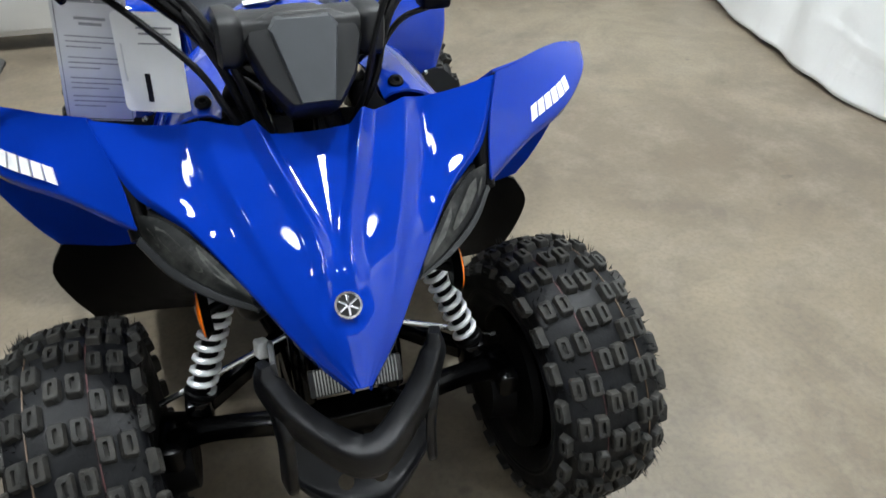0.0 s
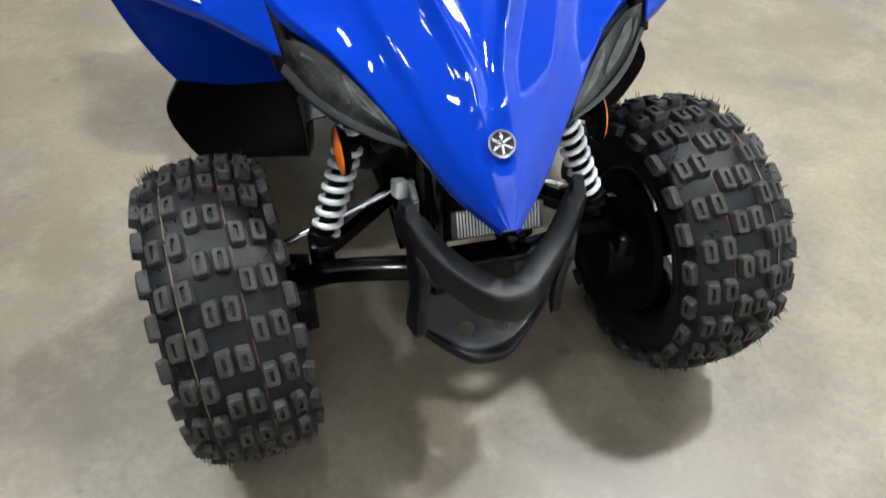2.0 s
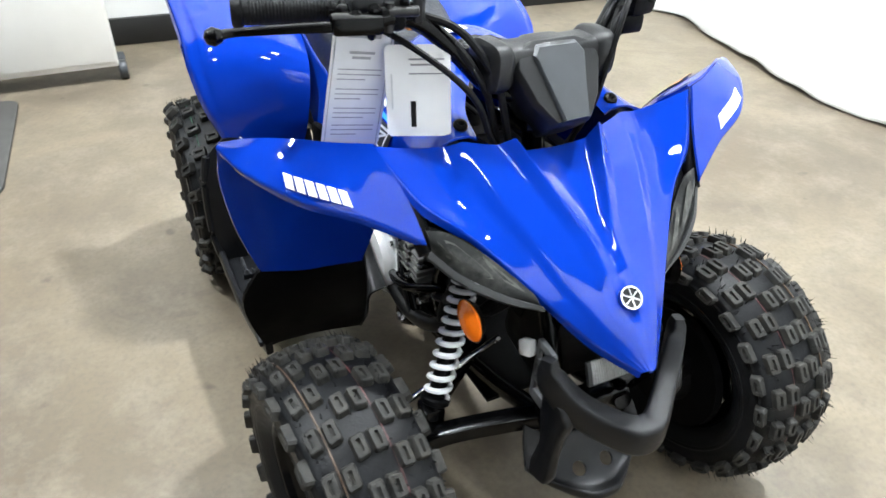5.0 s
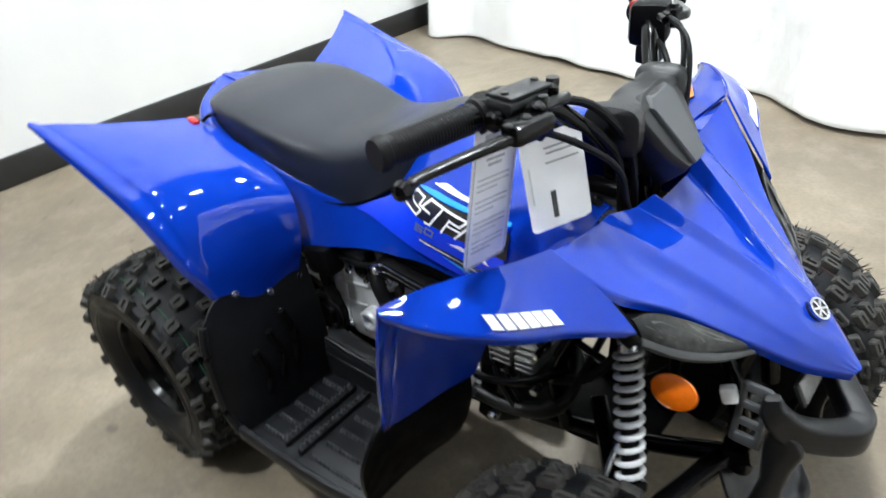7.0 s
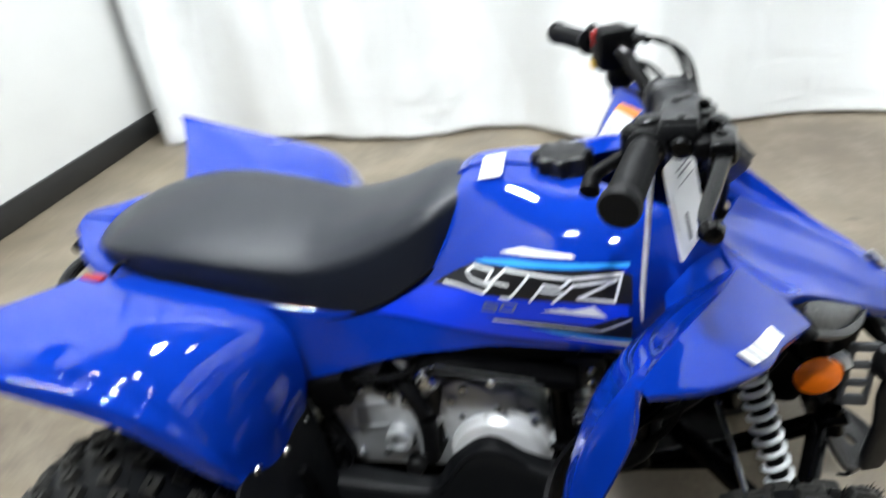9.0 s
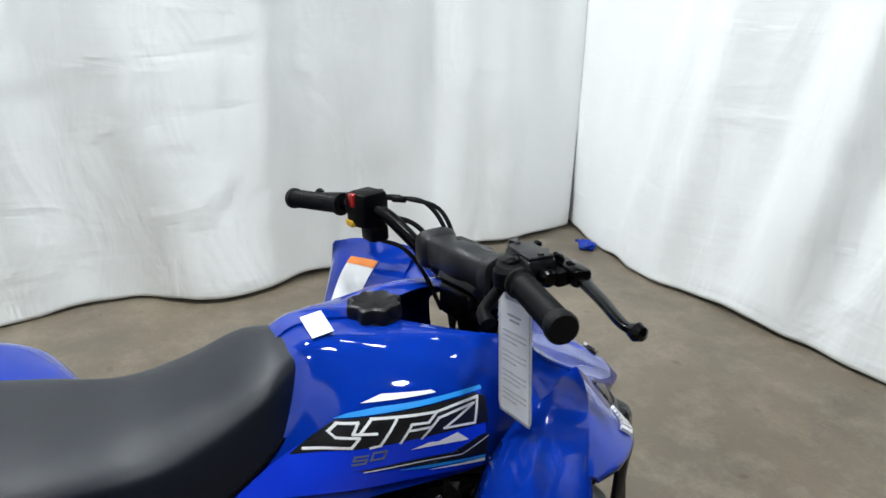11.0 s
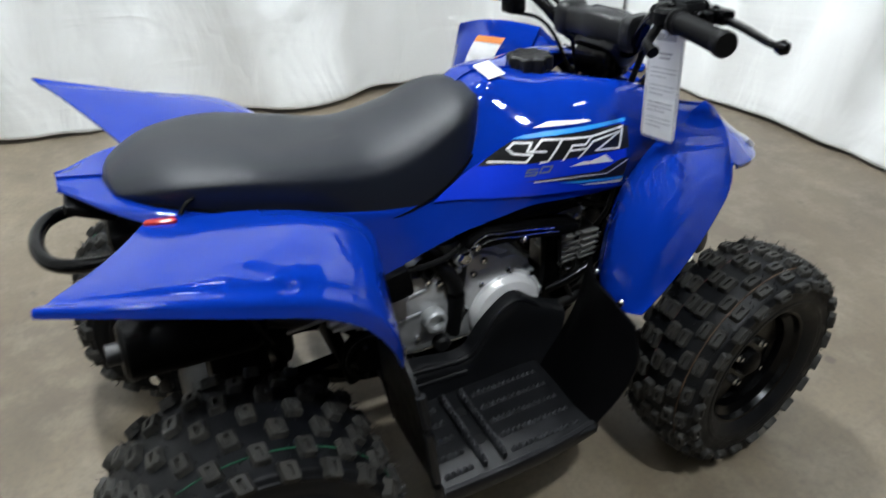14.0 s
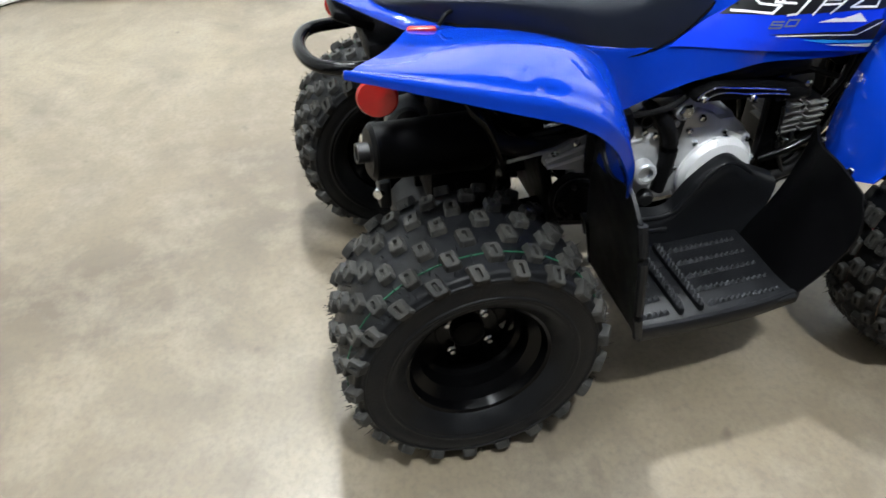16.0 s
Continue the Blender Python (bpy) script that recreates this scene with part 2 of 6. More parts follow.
ALLOY = material("cast_alloy", (0.50, 0.51, 0.52), 0.36, 0.35, noise_scale=22, vary=0.14, rough_vary=0.08, bump=0.18, bump_scale=420,
                 stain=(0.16, 0.16, 0.16), stain_scale=14, stain_amount=0.35)
SILVER = material("silver_cover_paint", (0.78, 0.78, 0.78), 0.32, 0.25, noise_scale=25, vary=0.05, rough_vary=0.05, bump=0.1, bump_scale=420)
GREY_BRACKET = material("grey_bracket_paint", (0.075, 0.077, 0.082), 0.4, noise_scale=40, vary=0.1, bump=0.15, bump_scale=500)
FOOT = material("footwell_plastic", (0.006, 0.0064, 0.0075), 0.40, noise_scale=40, vary=0.2, rough_vary=0.08, bump=0.25, bump_scale=700, spec=0.22)
# Paler than the footwell: the light on the teeth is in their colour.
TOOTH = material("lit_tread_plastic", (0.030, 0.031, 0.034), 0.42, noise_scale=90, vary=0.5, rough_vary=0.1, bump=0.2, bump_scale=700, spec=0.35)
DARK_ALLOY = material("dull_alloy", (0.34, 0.34, 0.33), 0.36, 0.5, noise_scale=45, vary=0.25, bump=0.4, bump_scale=350)
FIN = material("cast_fin_metal", (0.20, 0.20, 0.195), 0.4, 0.4, noise_scale=45, vary=0.25, bump=0.4, bump_scale=350)
IRON = material("dark_engine_metal", (0.005, 0.005, 0.0055), 0.42, 0.1, noise_scale=40, vary=0.3, bump=0.3, bump_scale=300)
AMBER = material("amber_lens", (1.0, 0.20, 0.008), 0.15, coat=0.5, noise_scale=90, vary=0.08)
RED = material("red_plastic", (0.30, 0.006, 0.005), 0.25, coat=0.1, noise_scale=60, vary=0.06)
YELLOW = material("yellow_plastic", (0.75, 0.42, 0.02), 0.4, noise_scale=60, vary=0.06)
# Pale mottling stands in for the bright reflector behind the lens.
LAMP_GLASS = material("lamp_lens", (0.0075, 0.008, 0.008), 0.30, 0.0, coat=0.0, spec=0.3, noise_scale=35, vary=0.5, bump=0.4, bump_scale=90,
                      stain=(0.085, 0.085, 0.078), stain_scale=26, stain_amount=0.7)
LAMP_GLINT = material("reflector_gleam", (0.038, 0.038, 0.034), 0.35, 0.0, noise_scale=120, vary=0.6, bump=0.3, bump_scale=160)
BEZEL = material("lamp_surround_plastic", (0.016, 0.017, 0.018), 0.38, noise_scale=50, vary=0.1, bump=0.2, bump_scale=900)
PAPER = material("tag_card", (0.86, 0.86, 0.85), 0.55, noise_scale=30, vary=0.03)
GREY_PAPER = material("printed_paper", (0.66, 0.66, 0.66), 0.6, noise_scale=40, vary=0.05)
TEXT_GREY = material("print_grey", (0.30, 0.30, 0.31), 0.6, noise_scale=80, vary=0.2)


def concrete():
    """A worn, sealed concrete floor: broad blotches, cloudy mottling, fine grain and darker spills."""
    mat = bpy.data.materials.new("concrete_floor")
    mat.use_nodes = True
    nt = mat.node_tree
    b = nt.nodes["Principled BSDF"]
    co = nt.nodes.new("ShaderNodeTexCoord")
    last = None
    for k, (scale, detail, rough, lo, hi, dark, amount) in enumerate((
            (0.9, 3, 0.5, 0.35, 0.65, (0.104, 0.080, 0.054), 0.9), (2.6, 9, 0.72, 0.42, 0.66, (0.112, 0.092, 0.069), 0.8),
            (1.5, 9, 0.66, 0.50, 0.68, (0.066, 0.050, 0.036), 0.42), (7.0, 8, 0.72, 0.47, 0.70, (0.240, 0.206, 0.158), 0.6), (90.0, 3, 0.6, 0.45, 0.8, (0.092, 0.079, 0.062), 0.5),
            (11.0, 2, 0.5, 0.70, 0.76, (0.050, 0.040, 0.030), 0.55))):
        tex = nt.nodes.new("ShaderNodeTexNoise")
        tex.inputs["Scale"].default_value, tex.inputs["Detail"].default_value, tex.inputs["Roughness"].default_value = scale, detail, rough
        tex.inputs["Distortion"].default_value = 0.6 if k in (1, 2) else 0.0
        mp = nt.nodes.new("ShaderNodeMapping")
        mp.inputs["Location"].default_value = (3.1 * k, 1.7 * k, 0.0)
        nt.links.new(co.outputs["Object"], mp.inputs["Vector"])
        nt.links.new(mp.outputs[0], tex.inputs["Vector"])
        rng = nt.nodes.new("ShaderNodeMapRange")
        rng.inputs[1].default_value, rng.inputs[2].default_value, rng.inputs[3].default_value, rng.inputs[4].default_value = lo, hi, 0.0, amount
        nt.links.new(tex.outputs["Fac"], rng.inputs[0])
        mix = nt.nodes.new("ShaderNodeMix")
        mix.data_type = "RGBA"
        nt.links.new(rng.outputs[0], mix.inputs[0])
        mix.inputs[7].default_value = (*dark, 1)
        if last is None:
            mix.inputs[6].default_value = (0.216, 0.178, 0.124, 1)
        else:
            nt.links.new(last, mix.inputs[6])
        last = mix.outputs[2]
        if k == 1:
            rr = nt.nodes.new("ShaderNodeMapRange")
            rr.inputs[3].default_value, rr.inputs[4].default_value = 0.30, 0.52
            nt.links.new(tex.outputs["Fac"], rr.inputs[0])
            nt.links.new(rr.outputs[0], b.inputs["Roughness"])
        if k == 4:
            bn = nt.nodes.new("ShaderNodeBump")
            bn.inputs["Strength"].default_value, bn.inputs["Distance"].default_value = 0.12, 0.002
            nt.links.new(tex.outputs["Fac"], bn.inputs["Height"])
            nt.links.new(bn.outputs[0], b.inputs["Normal"])
    nt.links.new(last, b.inputs["Base Color"])
    b.inputs["Specular IOR Level"].default_value = 0.4
    return mat


def cloth():
    """White sheeting with soft creases in both directions."""
    mat = bpy.data.materials.new("white_cloth")
    mat.use_nodes = True
    nt = mat.node_tree
    b = nt.nodes["Principled BSDF"]
    b.inputs["Base Color"].default_value = (0.86, 0.87, 0.87, 1)
    b.inputs["Roughness"].default_value = 0.75
    b.inputs["Specular IOR Level"].default_value = 0.25
    co = nt.nodes.new("ShaderNodeTexCoord")
    add = None
    for stretch, scale, detail, weight in (((1, 1, 0.45), 5.0, 3, 1.0), ((0.5, 0.5, 2.2), 3.0, 3, 0.5), ((1, 1, 0.8), 18.0, 4, 0.05)):
        mp = nt.nodes.new("ShaderNodeMapping")
        mp.inputs["Scale"].default_value = stretch
        nt.links.new(co.outputs["Object"], mp.inputs["Vector"])
        tex = nt.nodes.new("ShaderNodeTexNoise")
        tex.inputs["Scale"].default_value, tex.inputs["Detail"].default_value = scale, detail
        tex.inputs["Distortion"].default_value = 0.8
        nt.links.new(mp.outputs[0], tex.inputs["Vector"])
        mul = nt.nodes.new("ShaderNodeMath")
        mul.operation = "MULTIPLY_ADD"
        mul.inputs[1].default_value = weight
        nt.links.new(tex.outputs["Fac"], mul.inputs[0])
        if add is not None:
            nt.links.new(add, mul.inputs[2])
        add = mul.outputs[0]
    bn = nt.nodes.new("ShaderNodeBump")
    bn.inputs["Strength"].default_value, bn.inputs["Distance"].default_value = 0.55, 0.03
    nt.links.new(add, bn.inputs["Height"])
    nt.links.new(bn.outputs[0], b.inputs["Normal"])
    return mat


CONCRETE = concrete()
CLOTH = cloth()
PAINT = material("white_wall_paint", (0.67, 0.67, 0.655), 0.6, noise_scale=4, vary=0.03, bump=0.1, bump_scale=150)
GREY_WALL = material("grey_wall_paint", (0.07, 0.07, 0.07), 0.7, noise_scale=4, vary=0.05, bump=0.1, bump_scale=150)
BASE_BLACK = material("black_baseboard", (0.012, 0.012, 0.012), 0.5, noise_scale=20, vary=0.2)
CEIL = material("ceiling_paint", (0.14, 0.14, 0.14), 0.8, noise_scale=3, vary=0.05)
ENAMEL = material("white_enamel", (0.84, 0.83, 0.80), 0.35, noise_scale=8, vary=0.03)
MAT_RUBBER = material("grey_mat", (0.055, 0.053, 0.050), 0.7, noise_scale=30, vary=0.15, bump=0.4, bump_scale=250)
LIT_LENS = glowing("lit_lens", (0.905, 0.967, 1.0), LAMP_LIGHT * 1.75)
STRONG_LENS = glowing("strong_lens", (0.905, 0.967, 1.0), LAMP_LIGHT * 1.75)
HALF_LENS = glowing("half_lit_lens", (0.905, 0.967, 1.0), LAMP_LIGHT * 0.25)
LOW_LENS = glowing("low_lens", (0.905, 0.967, 1.0), LAMP_LIGHT * 0.28)
DIM_LENS = glowing("dim_lens", (0.905, 0.967, 1.0), LAMP_LIGHT * 0.12)

# ---- the room ----
floor = part("floor", box_bm((-1.75, 0.0, -0.05), (8.7, 9.2, 0.1), 0), CONCRETE)
tagged(floor, "worn beige-grey polished concrete floor with stains", "floor", kind="structure")


def wall(name, a, b, height, thick, label, paint=PAINT):
    a, b = Vector((*a, 0)), Vector((*b, 0))
    d = (b - a)
    m = Matrix.Translation((a + b) / 2) @ Matrix.Rotation(math.atan2(d.y, d.x), 4, "Z")
    w = part(name, box_bm((0, thick / 2, height / 2), (d.length, thick, height), 0), paint)
    w.matrix_world = m
    return tagged(w, label, "wall", kind="structure")


WALL_A, WALL_B = (2.10, 2.298), (-2.1, 2.516)
wall("wall_north", WALL_B, WALL_A, 5.1, 0.12, "white painted wall with a black base strip")
# Unseen walls, added to close the hall and kept dark to limit bounce.
wall("wall_side", (-2.1, 2.5), (-2.1, 4.4), 5.1, 0.12, "unseen dark wall added to close the hall and keep bounce low", GREY_WALL)
wall("wall_far_north", (-6.0, 4.4), (-2.1, 4.4), 5.1, 0.12, "unseen dark wall added to close the hall and keep bounce low", GREY_WALL)
wall("wall_west", (-6.0, -4.5), (-6.0, 4.4), 5.1, 0.12, "unseen dark wall added to close the hall and keep bounce low", GREY_WALL)
wall("wall_south", (2.45, -4.5), (-6.0, -4.5), 5.1, 0.12, "unseen dark wall added to close the hall and keep bounce low", GREY_WALL)
wall("wall_east", (2.45, 2.6), (2.45, -4.5), 5.1, 0.12, "unseen dark wall added to close the hall and keep bounce low", GREY_WALL)
# Unseen ceiling, its dark colour set to cut the fill.
ceiling = part("ceiling", box_bm((-1.75, 0.0, 5.17), (8.7, 9.2, 0.1), 0), CEIL)
tagged(ceiling, "unseen ceiling kept dark to hold down the fill light", "ceiling", kind="structure")

d = Vector((WALL_B[0] - WALL_A[0], WALL_B[1] - WALL_A[1], 0))
base = part("baseboard", box_bm((0, 0.006, 0.052), (d.length, 0.018, 0.1), 0.004), BASE_BLACK)
base.matrix_world = Matrix.Translation(((WALL_A[0] + WALL_B[0]) / 2, (WALL_A[1] + WALL_B[1]) / 2, 0)) @ Matrix.Rotation(math.atan2(d.y, d.x), 4, "Z")
tagged(base, "matt black rubber base strip along the white wall", "baseboard", kind="structure")


def curtain(name, line, top, seed, label):
    """A hanging cloth along a floor line; its folds fade towards the rail."""
    rng = random.Random(seed)
    run = spline(line, 22)
    mean = np.array([run[0] + (run[-1] - run[0]) * k / (len(run) - 1) for k in range(len(run))])
    waves = [(rng.uniform(8, 34), rng.uniform(0, 6.3), rng.uniform(0.003, 0.010)) for _ in range(9)]
    folds = [(rng.uniform(4, 16), rng.uniform(0, 6.3), rng.uniform(0.006, 0.013)) for _ in range(6)]
    dist = np.r_[0, np.cumsum(np.linalg.norm(np.diff(run, axis=0), axis=1))]
    across = np.array([-(run[-1] - run[0])[1], (run[-1] - run[0])[0]])
    across = across / np.linalg.norm(across)
    levels = [0.0, 0.012, 0.05, 0.12, 0.2, 0.3, 0.42, 0.55, 0.7, 0.85, 1.0, 1.2, 1.4, 1.7, 2.0, 2.3, top]
    grid = []
    for k in range(len(run)):
        col = []
        for z in levels:
            keep = max(0.25, 1 - 0.45 * z)
            p = mean[k] + (run[k] - mean[k]) * keep
            w = sum(a * math.sin(f * dist[k] + ph + 0.5 * z * math.sin(ph)) for f, ph, a in waves)
            broad = sum(a * math.sin(f * dist[k] + ph + 0.35 * z) for f, ph, a in folds)
            w += broad * min(max(z - 0.02, 0) / 0.5, 1) / (0.35 + 0.65 * min(z / 0.4, 1))
            w += 0.012 * noise.noise((dist[k] * 3.0, z * 2.2, seed))
            p = p + across * w * (0.35 + 0.65 * min(z / 0.4, 1))
            hem = 0.011 + 0.006 * math.sin(dist[k] * 5 + seed) + 0.016 * max(0.0, noise.noise((dist[k] * 4.5, 0.7, seed)))
            col.append((p[0], p[1], max(z, hem) if z == 0 else z + hem))
        grid.append(col)
    bm = grid_bm(grid, 0.003)
    ob = part(name, bm, CLOTH, sharp=180)
    return tagged(ob, label, "curtain")


curtain("curtain", [(1.979, 2.267), (1.804, 2.143), (1.880, 1.930), (1.806, 1.610), (1.745, 1.205), (1.738, 1.034), (1.800, 0.790), (1.800, 0.600), (1.700, 0.460), (1.640, 0.380), (1.632, 0.200), (1.722, -0.020), (1.780, -0.230), (1.800, -0.420), (1.768, -0.680), (1.722, -0.910), (1.758, -1.170), (1.812, -1.336)], 2.6, 3, "white cloth curtain hanging in soft folds down to the concrete")
curtain("curtain", [(1.887, -1.391), (1.765, -1.348), (1.600, -1.300), (1.368, -1.245), (1.112, -1.210), (0.882, -1.238), (0.511, -1.255), (0.187, -1.258), (-0.328, -1.317), (-0.708, -1.391)],
        2.6, 8, "white cloth curtain with creases, meeting another at a dark seam")


def ceiling_light(x, y, glow, label, z=5.0):
    """A round high-bay lamp: finned housing, rim and a lit lens that faces down."""
    light = thing("ceiling_light", label, "ceiling light", "ceiling lights")
    down = Matrix.Rotation(radians(90), 4, "Y")
    part("housing", lathe_bm([(-0.085, 0.0), (-0.085, 0.07), (-0.03, 0.09), (-0.02, 0.185), (-0.006, 0.19), (-0.006, 0.0)], 40, down), GREY_WALL, light)
    part("rim", lathe_bm([(-0.008, 0.178), (0.012, 0.182), (0.012, 0.194), (-0.008, 0.194)], 40, down, True), ENAMEL, light)
    part("lens", lathe_bm([(-0.004, 0.0), (-0.004, 0.176), (0.004, 0.172), (0.006, 0.0)], 40, down), glow, light, "glowing round lens")
    part("stem", rod_bm((0, 0, 0.08), (0, 0, 5.125 - z), 0.012, 10), GREY_WALL, light)
    light.matrix_world = pose(x, y, z)
    return light


ceiling_light(1.65, 0.80, STRONG_LENS, "very bright round high-bay ceiling light hung on a stem", 4.3)
ceiling_light(-2.2, 0.8, LIT_LENS, "bright round high-bay ceiling light with a grey housing")
ceiling_light(0.15, 0.25, HALF_LENS, "less bright round high-bay ceiling light with a grey housing")
ceiling_light(-1.1, 2.0, LOW_LENS, "weak round high-bay ceiling light with a grey housing")
dim_light = ceiling_light(-0.95, -1.1, DIM_LENS, "dimmer round high-bay ceiling light with a grey housing")
for lx, ly in ((1.9, -1.0), (-2.7, -1.2)):
    copy_thing(dim_light, pose(lx, ly, 5.0))

# things by the white wall
cart = thing("rolling_cabinet", "white enamel cabinet on small casters by the wall", "cabinet")
part("body", box_bm((0, 0, 0.40), (0.39, 0.12, 0.70), 0.006), ENAMEL, cart)
part("door_panel", box_bm((0, -0.063, 0.40), (0.375, 0.008, 0.66), 0.003), ENAMEL, cart)
for s in (-1, 1):
    for e in (-1, 1):
        w = part("caster", rod_bm((0.205 * s - 0.014, 0.04 * e, 0.032), (0.205 * s + 0.014, 0.04 * e, 0.032), 0.032, 16, 0.004), DASH, cart, "grey rubber caster")
cart.matrix_world = pose(-0.650, 2.136, 0.0)
cabinet = thing("black_cabinet", "dull black steel cabinet standing beside a grey mat", "cabinet")
part("body", box_bm((0, 0, 0.42), (0.5, 0.13, 0.82), 0.006), STEEL_BLACK, cabinet)
part("foot", box_bm((0, 0, 0.006), (0.46, 0.11, 0.012), 0.002), PLASTIC, cabinet)
cabinet.matrix_world = pose(-1.170, 2.161, 0.0)
mat_outline = []
for cx, cy, a0 in ((0.26, 0.26, 0), (-0.26, 0.26, 90), (-0.26, -0.26, 180), (0.26, -0.26, 270)):
    for k in range(5):
        a = radians(a0 + 22.5 * k)
        mat_outline.append((cx + 0.04 * math.cos(a), cy + 0.04 * math.sin(a)))
floor_mat = part("floor_mat", plate_bm(mat_outline, 0.010, bevel=0.003), MAT_RUBBER)
floor_mat.matrix_world = pose(-1.086, 1.724, 0.0, 0, 0, -3)
tagged(floor_mat, "grey ribbed rubber mat with rounded corners on concrete", "floor mat")

blue_bag = thing("blue_bag", "crumpled blue plastic bag on concrete under the curtain corner", "bag")
sack = bmesh.new()
bmesh.ops.create_icosphere(sack, subdivisions=4, radius=1.0)
for v in sack.verts:
    fold = 1 + 0.28 * noise.noise(v.co * 1.6) + 0.12 * noise.noise(v.co * 5.0)
    v.co = Vector((v.co.x * 0.040 * fold, v.co.y * 0.030 * fold, max(v.co.z * 0.024 * fold + 0.018, 0.001)))
part("body", sack, BLUE, blue_bag)
part("knot", tube_bm([(0.026, 0.008, 0.028), (0.038, 0.010, 0.034), (0.046, 0.010, 0.030)], (0.008, 0.005, 0.007), 8), BLUE, blue_bag)
blue_bag.matrix_world = pose(1.500, -1.212, 0.0, 0, 0, 20)

# ---- the quad bike ----
bike = thing("quad_bike", "blue and black youth quad bike with knobbly tyres on concrete", "quad bike")
STEER = 6.5
# the body sits a little nose-up on its springs
RAKE = Matrix(((1.03, 0, 0, 0), (0, 1.0198, 0.0205, -0.0209), (0, -0.0244, 1.0162, -0.0033), (0, 0, 0, 1)))
PIVOT = Vector((0.0, 0.235, 0.0))
# --- bodywork: lines of the cowl from the tank to the tail ---
STATIONS = (0.2, 0.25, 0.31, 0.37, 0.44, 0.49, 0.56, 0.64, 0.70, 0.80, 0.90, 0.985, 1.05)
COWL_X = (
    (0.088, 0.08, 0.045, 0, 0, 0, 0, 0, 0, 0, 0, 0, 0),
    (0.10, 0.10, 0.085, 0.055, 0.05, 0.045, 0.05, 0.05, 0.05, 0.05, 0.05, 0.035, 0.010),
    (0.125, 0.128, 0.125, 0.108, 0.09, 0.08, 0.09, 0.105, 0.11, 0.11, 0.10, 0.06, 0.015),
    (0.16, 0.158, 0.155, 0.15, 0.132, 0.11, 0.107, 0.122, 0.128, 0.132, 0.128, 0.085, 0.018),
    (0.17, 0.17, 0.165, 0.155, 0.145, 0.133, 0.125, 0.13, 0.135, 0.14, 0.136, 0.095, 0.020),
    (0.16, 0.16, 0.155, 0.15, 0.146, 0.143, 0.142, 0.142, 0.15, 0.15, 0.143, 0.10, 0.020),
)
COWL_Z = (
    (0.618, 0.632, 0.643, 0.650, 0.658, 0.646, 0.57, 0.53, 0.535, 0.555, 0.58, 0.603, 0.614),
    (0.624, 0.638, 0.647, 0.648, 0.653, 0.640, 0.56, 0.53, 0.535, 0.555, 0.58, 0.602, 0.613),
    (0.622, 0.624, 0.628, 0.63, 0.625, 0.608, 0.55, 0.532, 0.537, 0.558, 0.583, 0.602, 0.611),
    (0.60, 0.595, 0.592, 0.588, 0.58, 0.57, 0.542, 0.53, 0.54, 0.565, 0.588, 0.603, 0.607),
    (0.55, 0.548, 0.543, 0.54, 0.535, 0.528, 0.512, 0.505, 0.52, 0.553, 0.58, 0.600, 0.609),
    (0.50, 0.497, 0.49, 0.49, 0.492, 0.484, 0.473, 0.45, 0.437, 0.53, 0.565, 0.594, 0.607),
)
COWL = [[(x, y, z) for x, y, z in zip(xs, STATIONS, zs)] for xs, zs in zip(COWL_X, COWL_Z)]


for s in (-1, 1):
    shell = grid_bm(skin(mirror(COWL, s), 6, 5), -0.003 * s)
    cowl_tree = BVHTree.FromBMesh(shell)
    part("side_cowl", shell, BLUE, bike, "glossy blue side panel with tank cover", sharp=50)


def cowl_x(y, z):
    """How far out the cowl's side lies at a height."""
    hit = cowl_tree.ray_cast(Vector((0.6, y, z)), Vector((-1, 0, 0)))[0]
    return hit.x if hit else 0.15


# hood with a centre valley between ridges
HOOD = (
    ((0.000, -0.057, 0.444), (0, -0.02, 0.486), (0, 0.02, 0.516), (0, 0.062, 0.540), (0, 0.12, 0.571), (0, 0.175, 0.603)),
    ((0.001, -0.057, 0.444), (0.006, -0.02, 0.486), (0.007, 0.02, 0.517), (0.007, 0.062, 0.542), (0.026, 0.12, 0.575), (0.042, 0.173, 0.607)),
    ((0.002, -0.057, 0.444), (0.012, -0.018, 0.486), (0.014, 0.022, 0.520), (0.017, 0.064, 0.550), (0.038, 0.12, 0.593), (0.056, 0.168, 0.629)),
    ((0.003, -0.056, 0.444), (0.018, -0.017, 0.484), (0.026, 0.026, 0.517), (0.032, 0.069, 0.545), (0.053, 0.125, 0.584), (0.072, 0.182, 0.616)),
    ((0.005, -0.056, 0.444), (0.026, -0.015, 0.481), (0.042, 0.030, 0.514), (0.056, 0.077, 0.547), (0.076, 0.131, 0.583), (0.092, 0.190, 0.618)),
    ((0.006, -0.055, 0.443), (0.034, -0.012, 0.478), (0.056, 0.033, 0.511), (0.077, 0.085, 0.549), (0.096, 0.136, 0.582), (0.108, 0.196, 0.621)),
    ((0.007, -0.055, 0.443), (0.038, -0.012, 0.472), (0.064, 0.035, 0.506), (0.090, 0.090, 0.543), (0.112, 0.141, 0.573), (0.128, 0.199, 0.617)),
    ((0.008, -0.054, 0.442), (0.042, -0.011, 0.467), (0.074, 0.037, 0.502), (0.110, 0.097, 0.543), (0.140, 0.146, 0.573), (0.168, 0.200, 0.621)),
    ((0.010, -0.053, 0.441), (0.047, -0.010, 0.462), (0.086, 0.041, 0.499), (0.135, 0.104, 0.548), (0.183, 0.149, 0.585), (0.215, 0.199, 0.634)),
    ((0.009, -0.050, 0.430), (0.046, -0.006, 0.450), (0.084, 0.045, 0.488), (0.136, 0.108, 0.538), (0.193, 0.153, 0.579), (0.226, 0.203, 0.629)),
)
